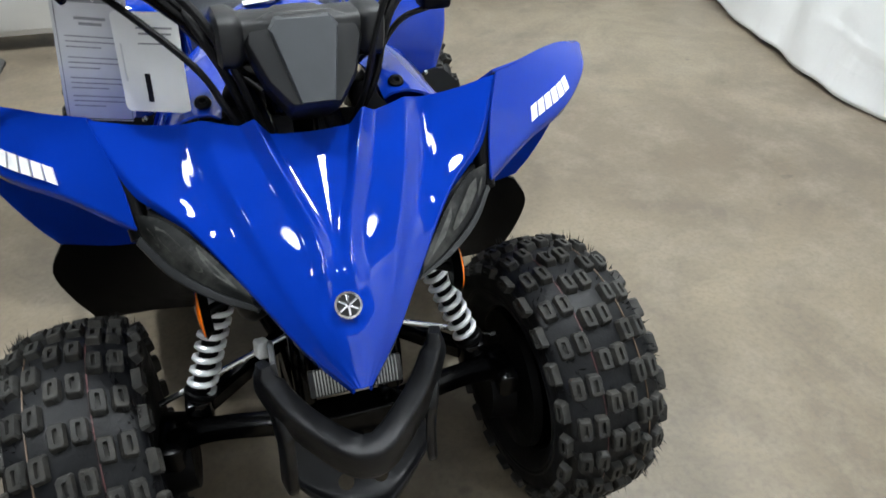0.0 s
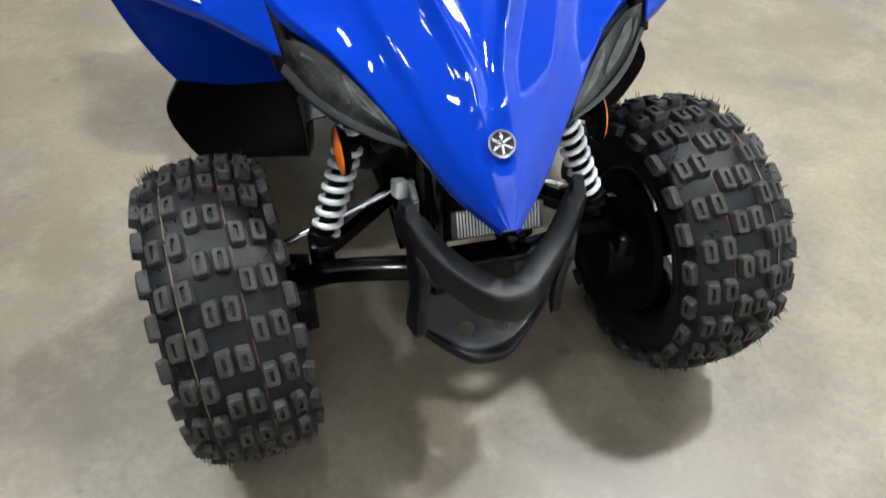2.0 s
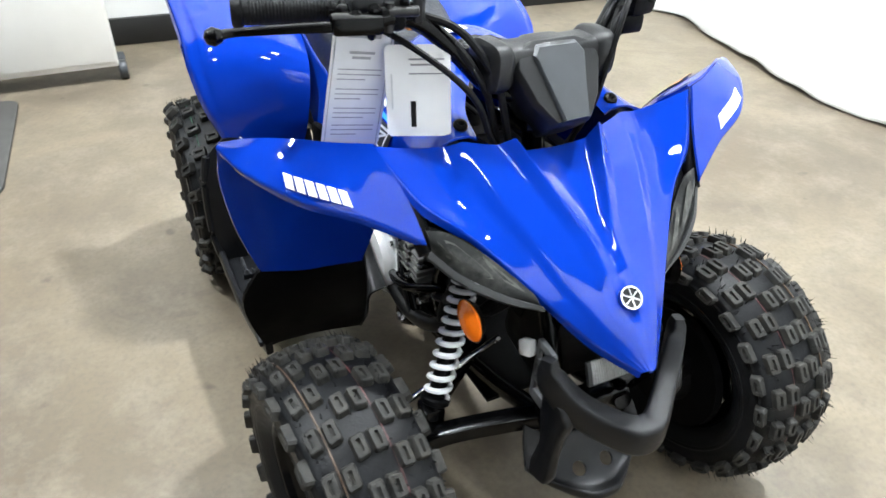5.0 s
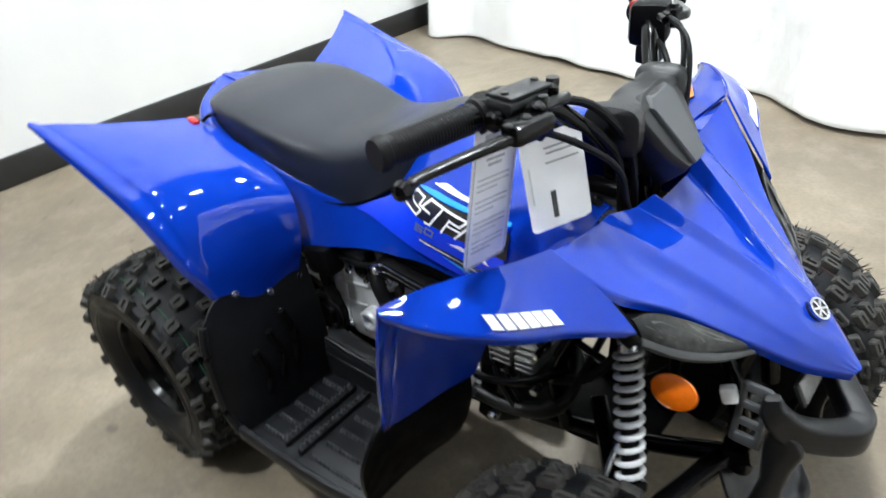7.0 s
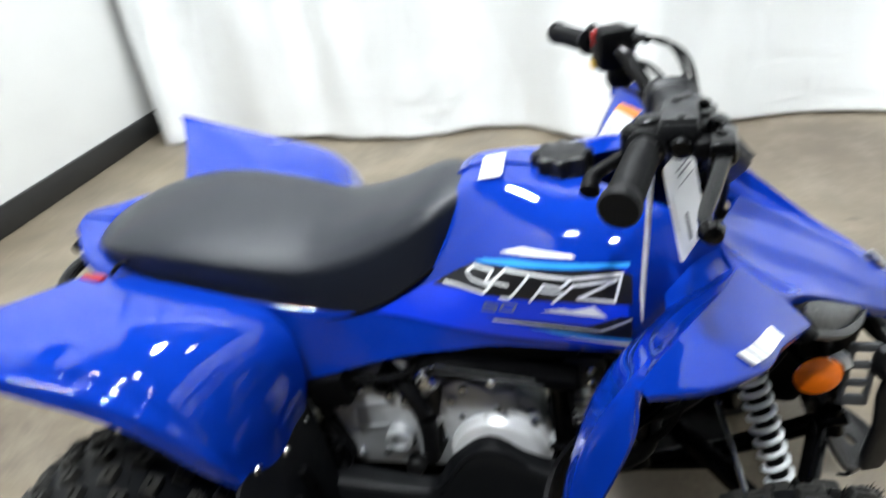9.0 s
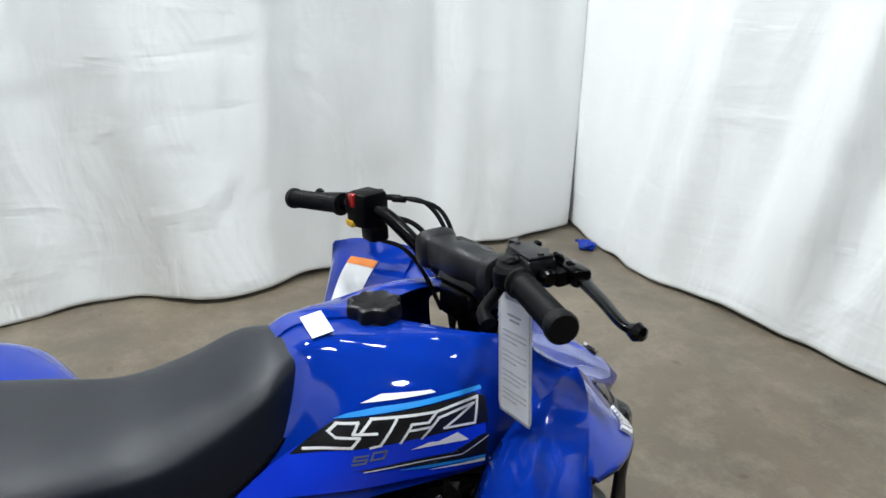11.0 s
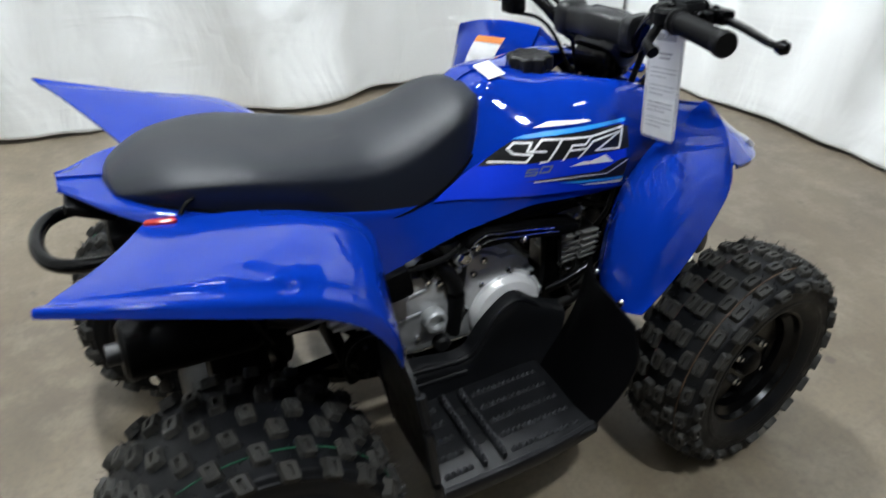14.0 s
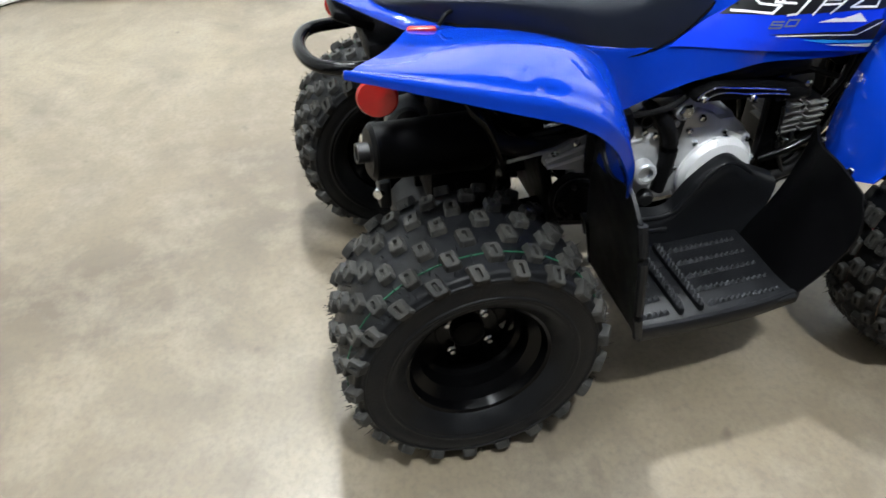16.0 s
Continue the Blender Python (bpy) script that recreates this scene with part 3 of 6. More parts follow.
hood_lines = [list(line) for line in HOOD]
whole = mirror(hood_lines[:0:-1], -1) + hood_lines
soft = [0.05, 0.004, 0.0035, 0.004, 0.05, 0.0045, 0.007, 0.05, 0.004, 0.003]
hood_grid = facet(whole, 12, soft[:0:-1] + soft, 6)
for row in hood_grid:
    for v in row:
        away = math.hypot(v[0], v[1] - 0.002)
        if away < 0.026:
            v[2] -= 0.0035 * (1 - (away / 0.026) ** 2)
part("hood", grid_bm(hood_grid, 0.003), BLUE, bike, "glossy blue pointed hood with raised ridges", sharp=28)

# round badge near the nose: a ring with crossed bars
badge_m = Matrix.Translation((0, 0.0, 0.5015)) @ Matrix.Rotation(radians(40), 4, "X")
badge = part("badge", lathe_bm([(-0.004, 0.0), (-0.004, 0.0125), (0.0045, 0.0125), (0.005, 0.0)], 28, badge_m @ Matrix.Rotation(radians(-90), 4, "Y")), BLACK_INK, bike, "round black and silver badge")
part("ring", lathe_bm([(0.002, 0.0112), (0.0058, 0.0112), (0.0058, 0.0135), (0.002, 0.0135)], 32, badge_m @ Matrix.Rotation(radians(-90), 4, "Y"), True), CHROME, badge)
for k in range(3):
    part("bar", box_bm((0, 0, 0), (0.0024, 0.021, 0.0015), 0.0003, badge_m @ Matrix.Translation((0, 0, 0.0053)) @ Matrix.Rotation(radians(60 * k), 4, "Z")), CHROME, badge)

# front fenders: deck over the wheel, and the flap behind it
for s in (-1, 1):
    deck = mirror([
        ((0.187, 0.122, 0.541), (0.247, 0.160, 0.566), (0.302, 0.190, 0.583), (0.345, 0.240, 0.601), (0.364, 0.285, 0.612)),
        ((0.186, 0.119, 0.548), (0.248, 0.158, 0.575), (0.304, 0.186, 0.594), (0.348, 0.238, 0.610), (0.366, 0.287, 0.619)),
        ((0.194, 0.155, 0.592), (0.248, 0.185, 0.608), (0.296, 0.215, 0.621), (0.334, 0.255, 0.626), (0.364, 0.290, 0.622)),
        ((0.216, 0.198, 0.637), (0.252, 0.215, 0.638), (0.290, 0.240, 0.638), (0.328, 0.268, 0.633), (0.360, 0.294, 0.622)),
    ], s)
    fender = part("front_fender", grid_bm(facet(deck, 10, [0.005, 0.006, 0.05, 0.005], 6), -0.003 * s), BLUE, bike, "glossy blue front fender deck with a white bar decal", sharp=30)
    flap = mirror([
        ((0.214, 0.199, 0.637), (0.252, 0.216, 0.638), (0.290, 0.241, 0.638), (0.328, 0.269, 0.633), (0.361, 0.295, 0.622)),
        ((0.190, 0.245, 0.585), (0.235, 0.268, 0.592), (0.285, 0.290, 0.590), (0.330, 0.305, 0.585), (0.368, 0.298, 0.577)),
        ((0.174, 0.290, 0.510), (0.220, 0.318, 0.515), (0.270, 0.334, 0.512), (0.318, 0.338, 0.505), (0.358, 0.322, 0.496)),
        ((0.178, 0.318, 0.440), (0.222, 0.344, 0.436), (0.268, 0.358, 0.432), (0.308, 0.359, 0.430), (0.342, 0.345, 0.430)),
        ((0.190, 0.335, 0.385), (0.228, 0.358, 0.372), (0.266, 0.368, 0.368), (0.300, 0.371, 0.374), (0.328, 0.366, 0.385)),
    ], s)
    part("fender_flap", grid_bm(skin(flap, 5, 5), 0.003 * s), BLUE, bike, "glossy blue flap behind the front wheel", sharp=50)
    if s > 0:
        back = skin(flap, 5, 5)
        for nm, v0, v1, mat_, lift, lab in (("warning_label", 3, 9, WHITE_INK, 0.005, "white warning label with an orange head"), ("label_head", 3, 4, ORANGE_INK, 0.0058, "orange warning strip")):
            pts = []
            for u in (6, 8, 10, 12):
                for v in range(v0, v1 + 1):
                    d1, d2 = Vector(back[u + 1][v] - back[u][v]), Vector(back[u][v + 1] - back[u][v])
                    nrm = d1.cross(d2).normalized()
                    nrm = nrm if nrm.y > 0 else -nrm
                    pts.append(tuple(Vector(back[u][v]) + nrm * lift))
            m_ = v1 - v0 + 1
            part(nm, (pts, [(i * m_ + j, i * m_ + j + 1, (i + 1) * m_ + j + 1, (i + 1) * m_ + j) for i in range(3) for j in range(m_ - 1)]), mat_, bike, lab)
    for bx, by, bz in ((0.292, 0.372, 0.384), (0.212, 0.356, 0.386), (0.177, 0.312, 0.452)):
        part("bolt", lathe_bm([(0, 0.006), (0.003, 0.005), (0.005, 0.0)], 12, axis((bx * s, by, bz), (bx * s + 0.2 * s, by + 1, bz))), CHROME, bike, "bright bolt head")
    part("bolt", lathe_bm([(0, 0.006), (0.003, 0.005), (0.005, 0.0)], 12, axis((0.174 * s, 0.283, 0.513), (1.174 * s, 0.583, 0.713))), CHROME, bike, "bright bolt head")
    shroud = mirror([
        ((0.112, 0.196, 0.610), (0.150, 0.197, 0.613), (0.190, 0.197, 0.621), (0.222, 0.206, 0.628)),
        ((0.118, 0.222, 0.600), (0.150, 0.224, 0.602), (0.182, 0.226, 0.606), (0.212, 0.232, 0.606)),
        ((0.126, 0.250, 0.574), (0.150, 0.252, 0.574), (0.174, 0.254, 0.574), (0.200, 0.256, 0.578)),
    ], s)
    part("shroud", grid_bm(skin(shroud, 5, 4), 0.003 * s), BLUE, bike, "glossy blue corner panel behind the hood", sharp=50)
    # slanted white bars where the maker's word stands
    sheet = blend(deck, 5, 5)

    def on_deck(u, v, lift):
        """A place on the deck: u along its edge, v inward from it, both in grid steps."""
        i, j = int(u), int(v)
        a, b = u - i, v - j
        c = (sheet[i][j] * (1 - a) * (1 - b) + sheet[i + 1][j] * a * (1 - b) + sheet[i][j + 1] * (1 - a) * b + sheet[i + 1][j + 1] * a * b)
        nrm = Vector(sheet[i + 1][j] - sheet[i][j]).cross(Vector(sheet[i][j + 1] - sheet[i][j])).normalized()
        return Vector(c) + (nrm if nrm.z > 0 else -nrm) * lift

    for k in range(6):
        u0 = 5.3 + 0.98 * k
        vs = []
        for lift in (0.0045, 0.001):
            vs += [on_deck(u0, 6.1, lift), on_deck(u0 + 0.76, 6.1, lift), on_deck(u0 + 0.98, 8.1, lift), on_deck(u0 + 0.22, 8.1, lift)]
        part("decal_bar", ([tuple(v) for v in vs], [(0, 1, 2, 3), (7, 6, 5, 4), (0, 4, 5, 1), (1, 5, 6, 2), (2, 6, 7, 3), (3, 7, 4, 0)]), WHITE_INK, fender, "white decal bar", smooth=False)

    # headlight in the gap between hood and fender
    lens = mirror([
        ((0.184, 0.128, 0.560), (0.160, 0.118, 0.555), (0.128, 0.092, 0.534), (0.092, 0.052, 0.502)),
        ((0.182, 0.120, 0.549), (0.157, 0.098, 0.536), (0.123, 0.070, 0.516), (0.088, 0.043, 0.496)),
        ((0.180, 0.115, 0.536), (0.156, 0.088, 0.518), (0.122, 0.062, 0.502), (0.086, 0.040, 0.490)),
    ], s)
    lamp = part("headlight", grid_bm(skin(lens, 6, 5), 0.002 * s), LAMP_GLASS, bike, "smoky almond-shaped headlight lens", sharp=60)
    bezel = mirror([
        ((0.183, 0.117, 0.540), (0.158, 0.086, 0.520), (0.123, 0.059, 0.503), (0.084, 0.037, 0.490)),
        ((0.186, 0.115, 0.534), (0.160, 0.083, 0.513), (0.124, 0.056, 0.497), (0.082, 0.036, 0.486)),
        ((0.178, 0.126, 0.529), (0.154, 0.098, 0.509), (0.120, 0.074, 0.494), (0.079, 0.049, 0.482)),
    ], s)
    # pale patches laid on the lens, painting the gleam from within
    glint = skin(lens, 6, 5)
    for rows_, cols in (((4, 6, 8, 10, 11), ((2, 5), (2, 6), (3, 7), (4, 7), (5, 6))), ((11, 13, 15, 16), ((1, 3), (2, 5), (3, 5), (4, 5))), ((2, 3, 4), ((3, 4), (4, 7), (6, 7)))):
        strip = []
        for a_, (b0, b1) in zip(rows_, cols):
            d1, d2 = Vector(glint[a_ + 1][b0] - glint[a_][b0]), Vector(glint[a_][b0 + 1] - glint[a_][b0])
            up = d1.cross(d2).normalized()
            up = up if up.y < 0 else -up
            strip += [tuple(Vector(glint[a_][b0]) + up * 0.0022), tuple(Vector(glint[a_][b1]) + up * 0.0022)]
        part("reflector", (strip, [(2 * k, 2 * k + 1, 2 * k + 3, 2 * k + 2) for k in range(len(rows_) - 1)]), LAMP_GLINT, lamp, "pale patch on the lens painting the reflector's gleam", smooth=False)
    part("bezel", grid_bm(skin(bezel, 6, 4), 0.003 * s), BEZEL, lamp, "grey plastic lamp surround")
    part("housing", tube_bm([(0.172 * s, 0.150, 0.540), (0.140 * s, 0.122, 0.526), (0.095 * s, 0.082, 0.497)], (0.018, 0.022, 0.014), 12), PLASTIC, lamp)
    # Black tube added in the open seam to stand for the shade there.
    part("gap_filler", tube_bm([(0.184 * s, 0.122, 0.533), (0.189 * s, 0.152, 0.563), (0.203 * s, 0.190, 0.606)], (0.010, 0.013, 0.012), 10), PLASTIC, fender, "black filler added for the shade under the seam of hood and fender")

# rear fenders
for s in (-1, 1):
    rear = mirror([
        ((0.174, 0.704, 0.385), (0.161, 0.688, 0.455), (0.150, 0.700, 0.522), (0.142, 0.752, 0.556), (0.136, 0.850, 0.582), (0.128, 0.965, 0.592)),
        ((0.212, 0.706, 0.388), (0.206, 0.702, 0.465), (0.197, 0.714, 0.534), (0.190, 0.764, 0.573), (0.188, 0.860, 0.594), (0.190, 0.990, 0.604)),
        ((0.248, 0.710, 0.392), (0.254, 0.716, 0.475), (0.255, 0.738, 0.542), (0.250, 0.784, 0.580), (0.248, 0.870, 0.600), (0.255, 1.020, 0.619)),
        ((0.280, 0.715, 0.404), (0.299, 0.728, 0.480), (0.306, 0.754, 0.540), (0.304, 0.800, 0.577), (0.304, 0.885, 0.601), (0.312, 1.052, 0.636)),
        ((0.300, 0.719, 0.420), (0.322, 0.735, 0.480), (0.331, 0.766, 0.532), (0.332, 0.815, 0.565), (0.332, 0.895, 0.592), (0.338, 1.069, 0.646)),
        ((0.302, 0.723, 0.412), (0.325, 0.744, 0.468), (0.335, 0.776, 0.518), (0.336, 0.823, 0.550), (0.336, 0.900, 0.578), (0.338, 1.068, 0.640)),
    ], s)
    crease = [tuple(Vector(a).lerp(Vector(b), 0.45) + Vector((0, 0, -0.0035))) for a, b in zip(rear[3], rear[4])]
    rear.insert(4, crease)
    fender_grid = facet(rear, 16, [0.05, 0.05, 0.05, 0.05, 0.008, 0.007, 0.004], 6, 4)
    # two small moulded hollows in the top
    for row in fender_grid:
        for v in row:
            for hx, hy, reach, depth in ((0.294, 0.876, 0.016, 0.0026), (0.316, 0.850, 0.009, 0.0018)):
                away = math.hypot(v[0] - hx * s, (v[1] - hy) * 0.8)
                if away < reach and v[2] > 0.55:
                    v[2] -= depth * min(1.0, 2.2 * (1 - away / reach))
    rf = part("rear_fender", grid_bm(fender_grid, 0.003 * s), BLUE, bike, "glossy blue rear fender swept up to a tip", sharp=35)
    for bx, by, bz in ((0.279, 0.714, 0.419), (0.227, 0.706, 0.393), (0.172, 0.702, 0.394)):
        part("bolt", lathe_bm([(0, 0.006), (0.003, 0.005), (0.005, 0.0)], 12, axis((bx * s, by - 0.004, bz), (bx * s, by - 1, bz + 0.1))), CHROME, rf, "bright bolt head")
    lampm = axis((0.160 * s, 1.012, 0.528), (1.16 * s, 1.25, 0.55))
    tail = part("tail_lamp", lathe_bm([(0.0, 0.018), (0.004, 0.025), (0.011, 0.027), (0.015, 0.024), (0.017, 0.0)], 24, lampm), RED, bike, "round red tail reflector")
    part("bracket", rod_bm((0.10 * s, 0.97, 0.545), (0.162 * s, 1.012, 0.528), 0.009), PLASTIC, tail)

# red release strap and its black cord beside the seat
strap = part("release_tab", box_bm((-0.137, 0.948, 0.594), (0.014, 0.038, 0.012), 0.005, Matrix.Rotation(radians(-14), 4, "Z")), RED, bike, "small red fabric tab")
part("cord", tube_bm([(-0.133, 0.925, 0.597), (-0.126, 0.915, 0.606), (-0.118, 0.905, 0.607)], 0.003, 8), PLASTIC, strap)

# seat
SEAT_Y = (0.474, 0.52, 0.59, 0.67, 0.76, 0.85, 0.93, 0.982, 1.0)
SEAT_X = (
    (0, 0, 0, 0, 0, 0, 0, 0, 0),
    (0.025, 0.045, 0.055, 0.065, 0.08, 0.085, 0.07, 0.04, 0.012),
    (0.048, 0.083, 0.099, 0.110, 0.122, 0.123, 0.104, 0.064, 0.018),
    (0.058, 0.095, 0.112, 0.123, 0.130, 0.128, 0.108, 0.067, 0.019),
    (0.066, 0.102, 0.118, 0.127, 0.129, 0.125, 0.104, 0.064, 0.018),
)
SEAT_Z = (
    (0.650, 0.645, 0.620, 0.603, 0.616, 0.632, 0.634, 0.621, 0.606),
    (0.648, 0.643, 0.618, 0.601, 0.614, 0.630, 0.631, 0.618, 0.604),
    (0.642, 0.634, 0.606, 0.591, 0.606, 0.622, 0.622, 0.610, 0.602),
    (0.622, 0.602, 0.568, 0.553, 0.584, 0.606, 0.615, 0.605, 0.599),
    (0.590, 0.566, 0.530, 0.520, 0.552, 0.577, 0.595, 0.599, 0.597),
)
LEAN_BACK = (0.0, 0.0, 0.0, 0.004, 0.010)
half = [[(x, y + back * max(0, 1 - k / 1.6), z) for k, (x, y, z) in enumerate(zip(xs, SEAT_Y, zs))] for xs, zs, back in zip(SEAT_X, SEAT_Z, LEAN_BACK)]
seat_lines = mirror(half[:0:-1], -1) + half
seat = part("seat", grid_bm(facet(seat_lines, 8, 0.05, 7), 0.012), VINYL, bike, "dark grey vinyl seat with stitched side panels", sharp=60)
for s in (-1, 1):
    edge = [(half[4][k][0] * s * 1.01, half[4][k][1], half[4][k][2] - 0.001) for k in range(9)]
    part("piping", tube_bm(edge, 0.0018, 6, 6), PLASTIC, seat, "black edge trim")

# filler cap and labels
cap = part("fuel_cap", lathe_bm([(-0.004, 0.0), (-0.004, 0.034), (0.002, 0.036), (0.004, 0.030)], 40, pose(0, 0.361, 0.648, 0, -90, 0)), GRIP, bike, "black ribbed fuel cap")
knob = bmesh.new()
ring_pts = []
for k in range(64):
    a = 2 * math.pi * k / 64
    ring_pts.append((a, 0.0345 + 0.0034 * math.cos(8 * a)))
rings = []
for h, q in ((0.0, 1.0), (0.016, 1.0), (0.020, 0.95), (0.022, 0.82), (0.0205, 0.7), (0.0205, 0.01)):
    rings.append([knob.verts.new((r * q * math.cos(a), 0.361 + r * q * math.sin(a), 0.649 + h)) for a, r in ring_pts])
for ra, rb in zip(rings, rings[1:]):
    for k in range(64):
        knob.faces.new((ra[k], ra[(k + 1) % 64], rb[(k + 1) % 64], rb[k]))
part("grip_ring", knob, CAP_BLACK, cap, sharp=35)
part("tank_label", box_bm((-0.016, 0.4435, 0.6625), (0.052, 0.028, 0.001), 0.0003, Matrix.Rotation(radians(-6), 4, "Y") @ Matrix.Rotation(radians(-8), 4, "X")), WHITE_INK, bike, "white paper label on the tank")

# side graphics in flat colours
def decal(name, outlines, mat, lift, s, label):
    """A thin sheet on the cowl's side, from flat outlines in (y, z)."""
    bm = bmesh.new()
    if not isinstance(outlines[0], list):
        outlines = [outlines]
    for outline in outlines:
        bm.faces.new([bm.verts.new((0, y, z)) for y, z in outline])
    bmesh.ops.triangulate(bm, faces=bm.faces[:])
    for _ in range(4):
        long = [e for e in bm.edges if e.calc_length() > 0.007]
        if long:
            bmesh.ops.subdivide_edges(bm, edges=long, cuts=1)
            bmesh.ops.triangulate(bm, faces=[f for f in bm.faces if len(f.verts) > 3])
    for v in bm.verts:
        v.co.x = s * (cowl_x(v.co.y, v.co.z) + lift)
    return part(name, bm, mat, bike, label, sharp=180)


def stroke(points, width):
    """Straight bands of even width along a line of (y, z) points."""
    p = np.array(points, float)
    bands = []
    for a, b in zip(p, p[1:]):
        d = (b - a) / np.linalg.norm(b - a)
        nrm = np.array((-d[1], d[0])) * width / 2
        a, b = a - d * width * 0.45, b + d * width * 0.45
        bands.append([tuple(a + nrm), tuple(b + nrm), tuple(b - nrm), tuple(a - nrm)])
    return bands


MARKS = (
    [(0.499, 0.564), (0.450, 0.563), (0.440, 0.573), (0.464, 0.574), (0.470, 0.580), (0.460, 0.588), (0.438, 0.588), (0.446, 0.577), (0.421, 0.576)],
    [(0.438, 0.578), (0.423, 0.591), (0.350, 0.590)],
    [(0.430, 0.561), (0.419, 0.562), (0.397, 0.588)],
    [(0.350, 0.590), (0.362, 0.580), (0.381, 0.581), (0.396, 0.561)],
    [(0.386, 0.574), (0.361, 0.574)],
    [(0.371, 0.562), (0.349, 0.583)],
    [(0.350, 0.590), (0.298, 0.596), (0.306, 0.567), (0.344, 0.569), (0.304, 0.590), (0.342, 0.584), (0.349, 0.583)],
)
DIGITS = ([(1, 1), (0, 1), (0, 0.5), (1, 0.5), (1, 0), (0, 0)], [(0, 0), (0, 1), (1, 1), (1, 0), (0, 0)])
for s in (-1, 1):
    decal("blue_field", [(0.292, 0.498), (0.415, 0.508), (0.590, 0.524), (0.505, 0.566), (0.292, 0.605)], BLUE_LIT, 0.0008, s, "brighter blue decal field")
    decal("black_field", [(0.288, 0.564), (0.400, 0.562), (0.515, 0.559), (0.500, 0.568), (0.460, 0.591), (0.300, 0.600), (0.288, 0.594)], BLACK_INK, 0.0014, s, "black decal field")
    decal("cyan_stripe", [(0.290, 0.602), (0.462, 0.592), (0.446, 0.597), (0.415, 0.601), (0.290, 0.606)], CYAN, 0.0014, s, "light blue decal stripe")
    decal("white_stripe", [(0.345, 0.608), (0.430, 0.605), (0.405, 0.612), (0.350, 0.611)], WHITE_INK, 0.0014, s, "white decal stripe")
    for ln in MARKS:
        decal("outline_stroke", stroke(ln, 0.0029), WHITE_INK, 0.0022, s, "white decal outline")
    decal("wing_mark", [(0.314, 0.547), (0.385, 0.549), (0.362, 0.5545), (0.352, 0.553), (0.328, 0.560)], WHITE_INK, 0.0020, s, "white decal wing")
    decal("black_stripe", [(0.290, 0.518), (0.360, 0.521), (0.452, 0.535), (0.322, 0.533), (0.300, 0.549), (0.288, 0.549)], BLACK_INK, 0.0014, s, "black decal stripe")
    decal("outline_stroke", stroke([(0.440, 0.5325), (0.322, 0.5275), (0.290, 0.546)], 0.0016), WHITE_INK, 0.0022, s, "white decal outline")
    decal("cyan_stripe", [(0.290, 0.512), (0.365, 0.517), (0.400, 0.5245), (0.290, 0.5165)], CYAN, 0.0018, s, "light blue decal stripe")
    decal("white_stripe", [(0.290, 0.505), (0.365, 0.514), (0.290, 0.511)], WHITE_INK, 0.0018, s, "white decal stripe")
    for k, shape in enumerate(DIGITS):
        y0 = 0.452 - 0.021 * k
        decal("grey_digit", stroke([(y0 - 0.0145 * u - 0.004 * v, 0.5435 + 0.0022 * k + 0.0085 * v) for u, v in shape], 0.0024), GREY_INK, 0.0018, s, "grey printed digit")

# --- wheels, which stand level on the floor ---
BODY_RAKE, RAKE = RAKE, None
def lug_shape():
    """A rounded block with an oval slot, in the unit square."""
    outline = [(-0.72, -1), (0.72, -1), (1, -0.80), (1, 0.80), (0.72, 1), (-0.72, 1), (-1, 0.80), (-1, -0.80)]
    verts, faces = [], []
    for grow, w in ((1.06, 0.0), (0.93, 0.86), (0.84, 1.0)):
        verts += [(u * grow, v * grow, w) for u, v in outline]
    for gu, gv, w in ((0.28, 0.55, 1.0), (0.22, 0.48, 0.5)):
        verts += [(u * gu, v * gv, w) for u, v in outline]
    for r in range(4):
        faces += [(8 * r + k, 8 * r + (k + 1) % 8, 8 * r + 8 + (k + 1) % 8, 8 * r + 8 + k) for k in range(8)]
    faces.append(tuple(range(32, 40)))
    return verts, faces


LUG_V, LUG_F = lug_shape()


def small_rim(r, k):
    """Draws a radius near the bead in towards the axle."""
    return 0.15 - (0.15 - r) * k if r < 0.15 else r


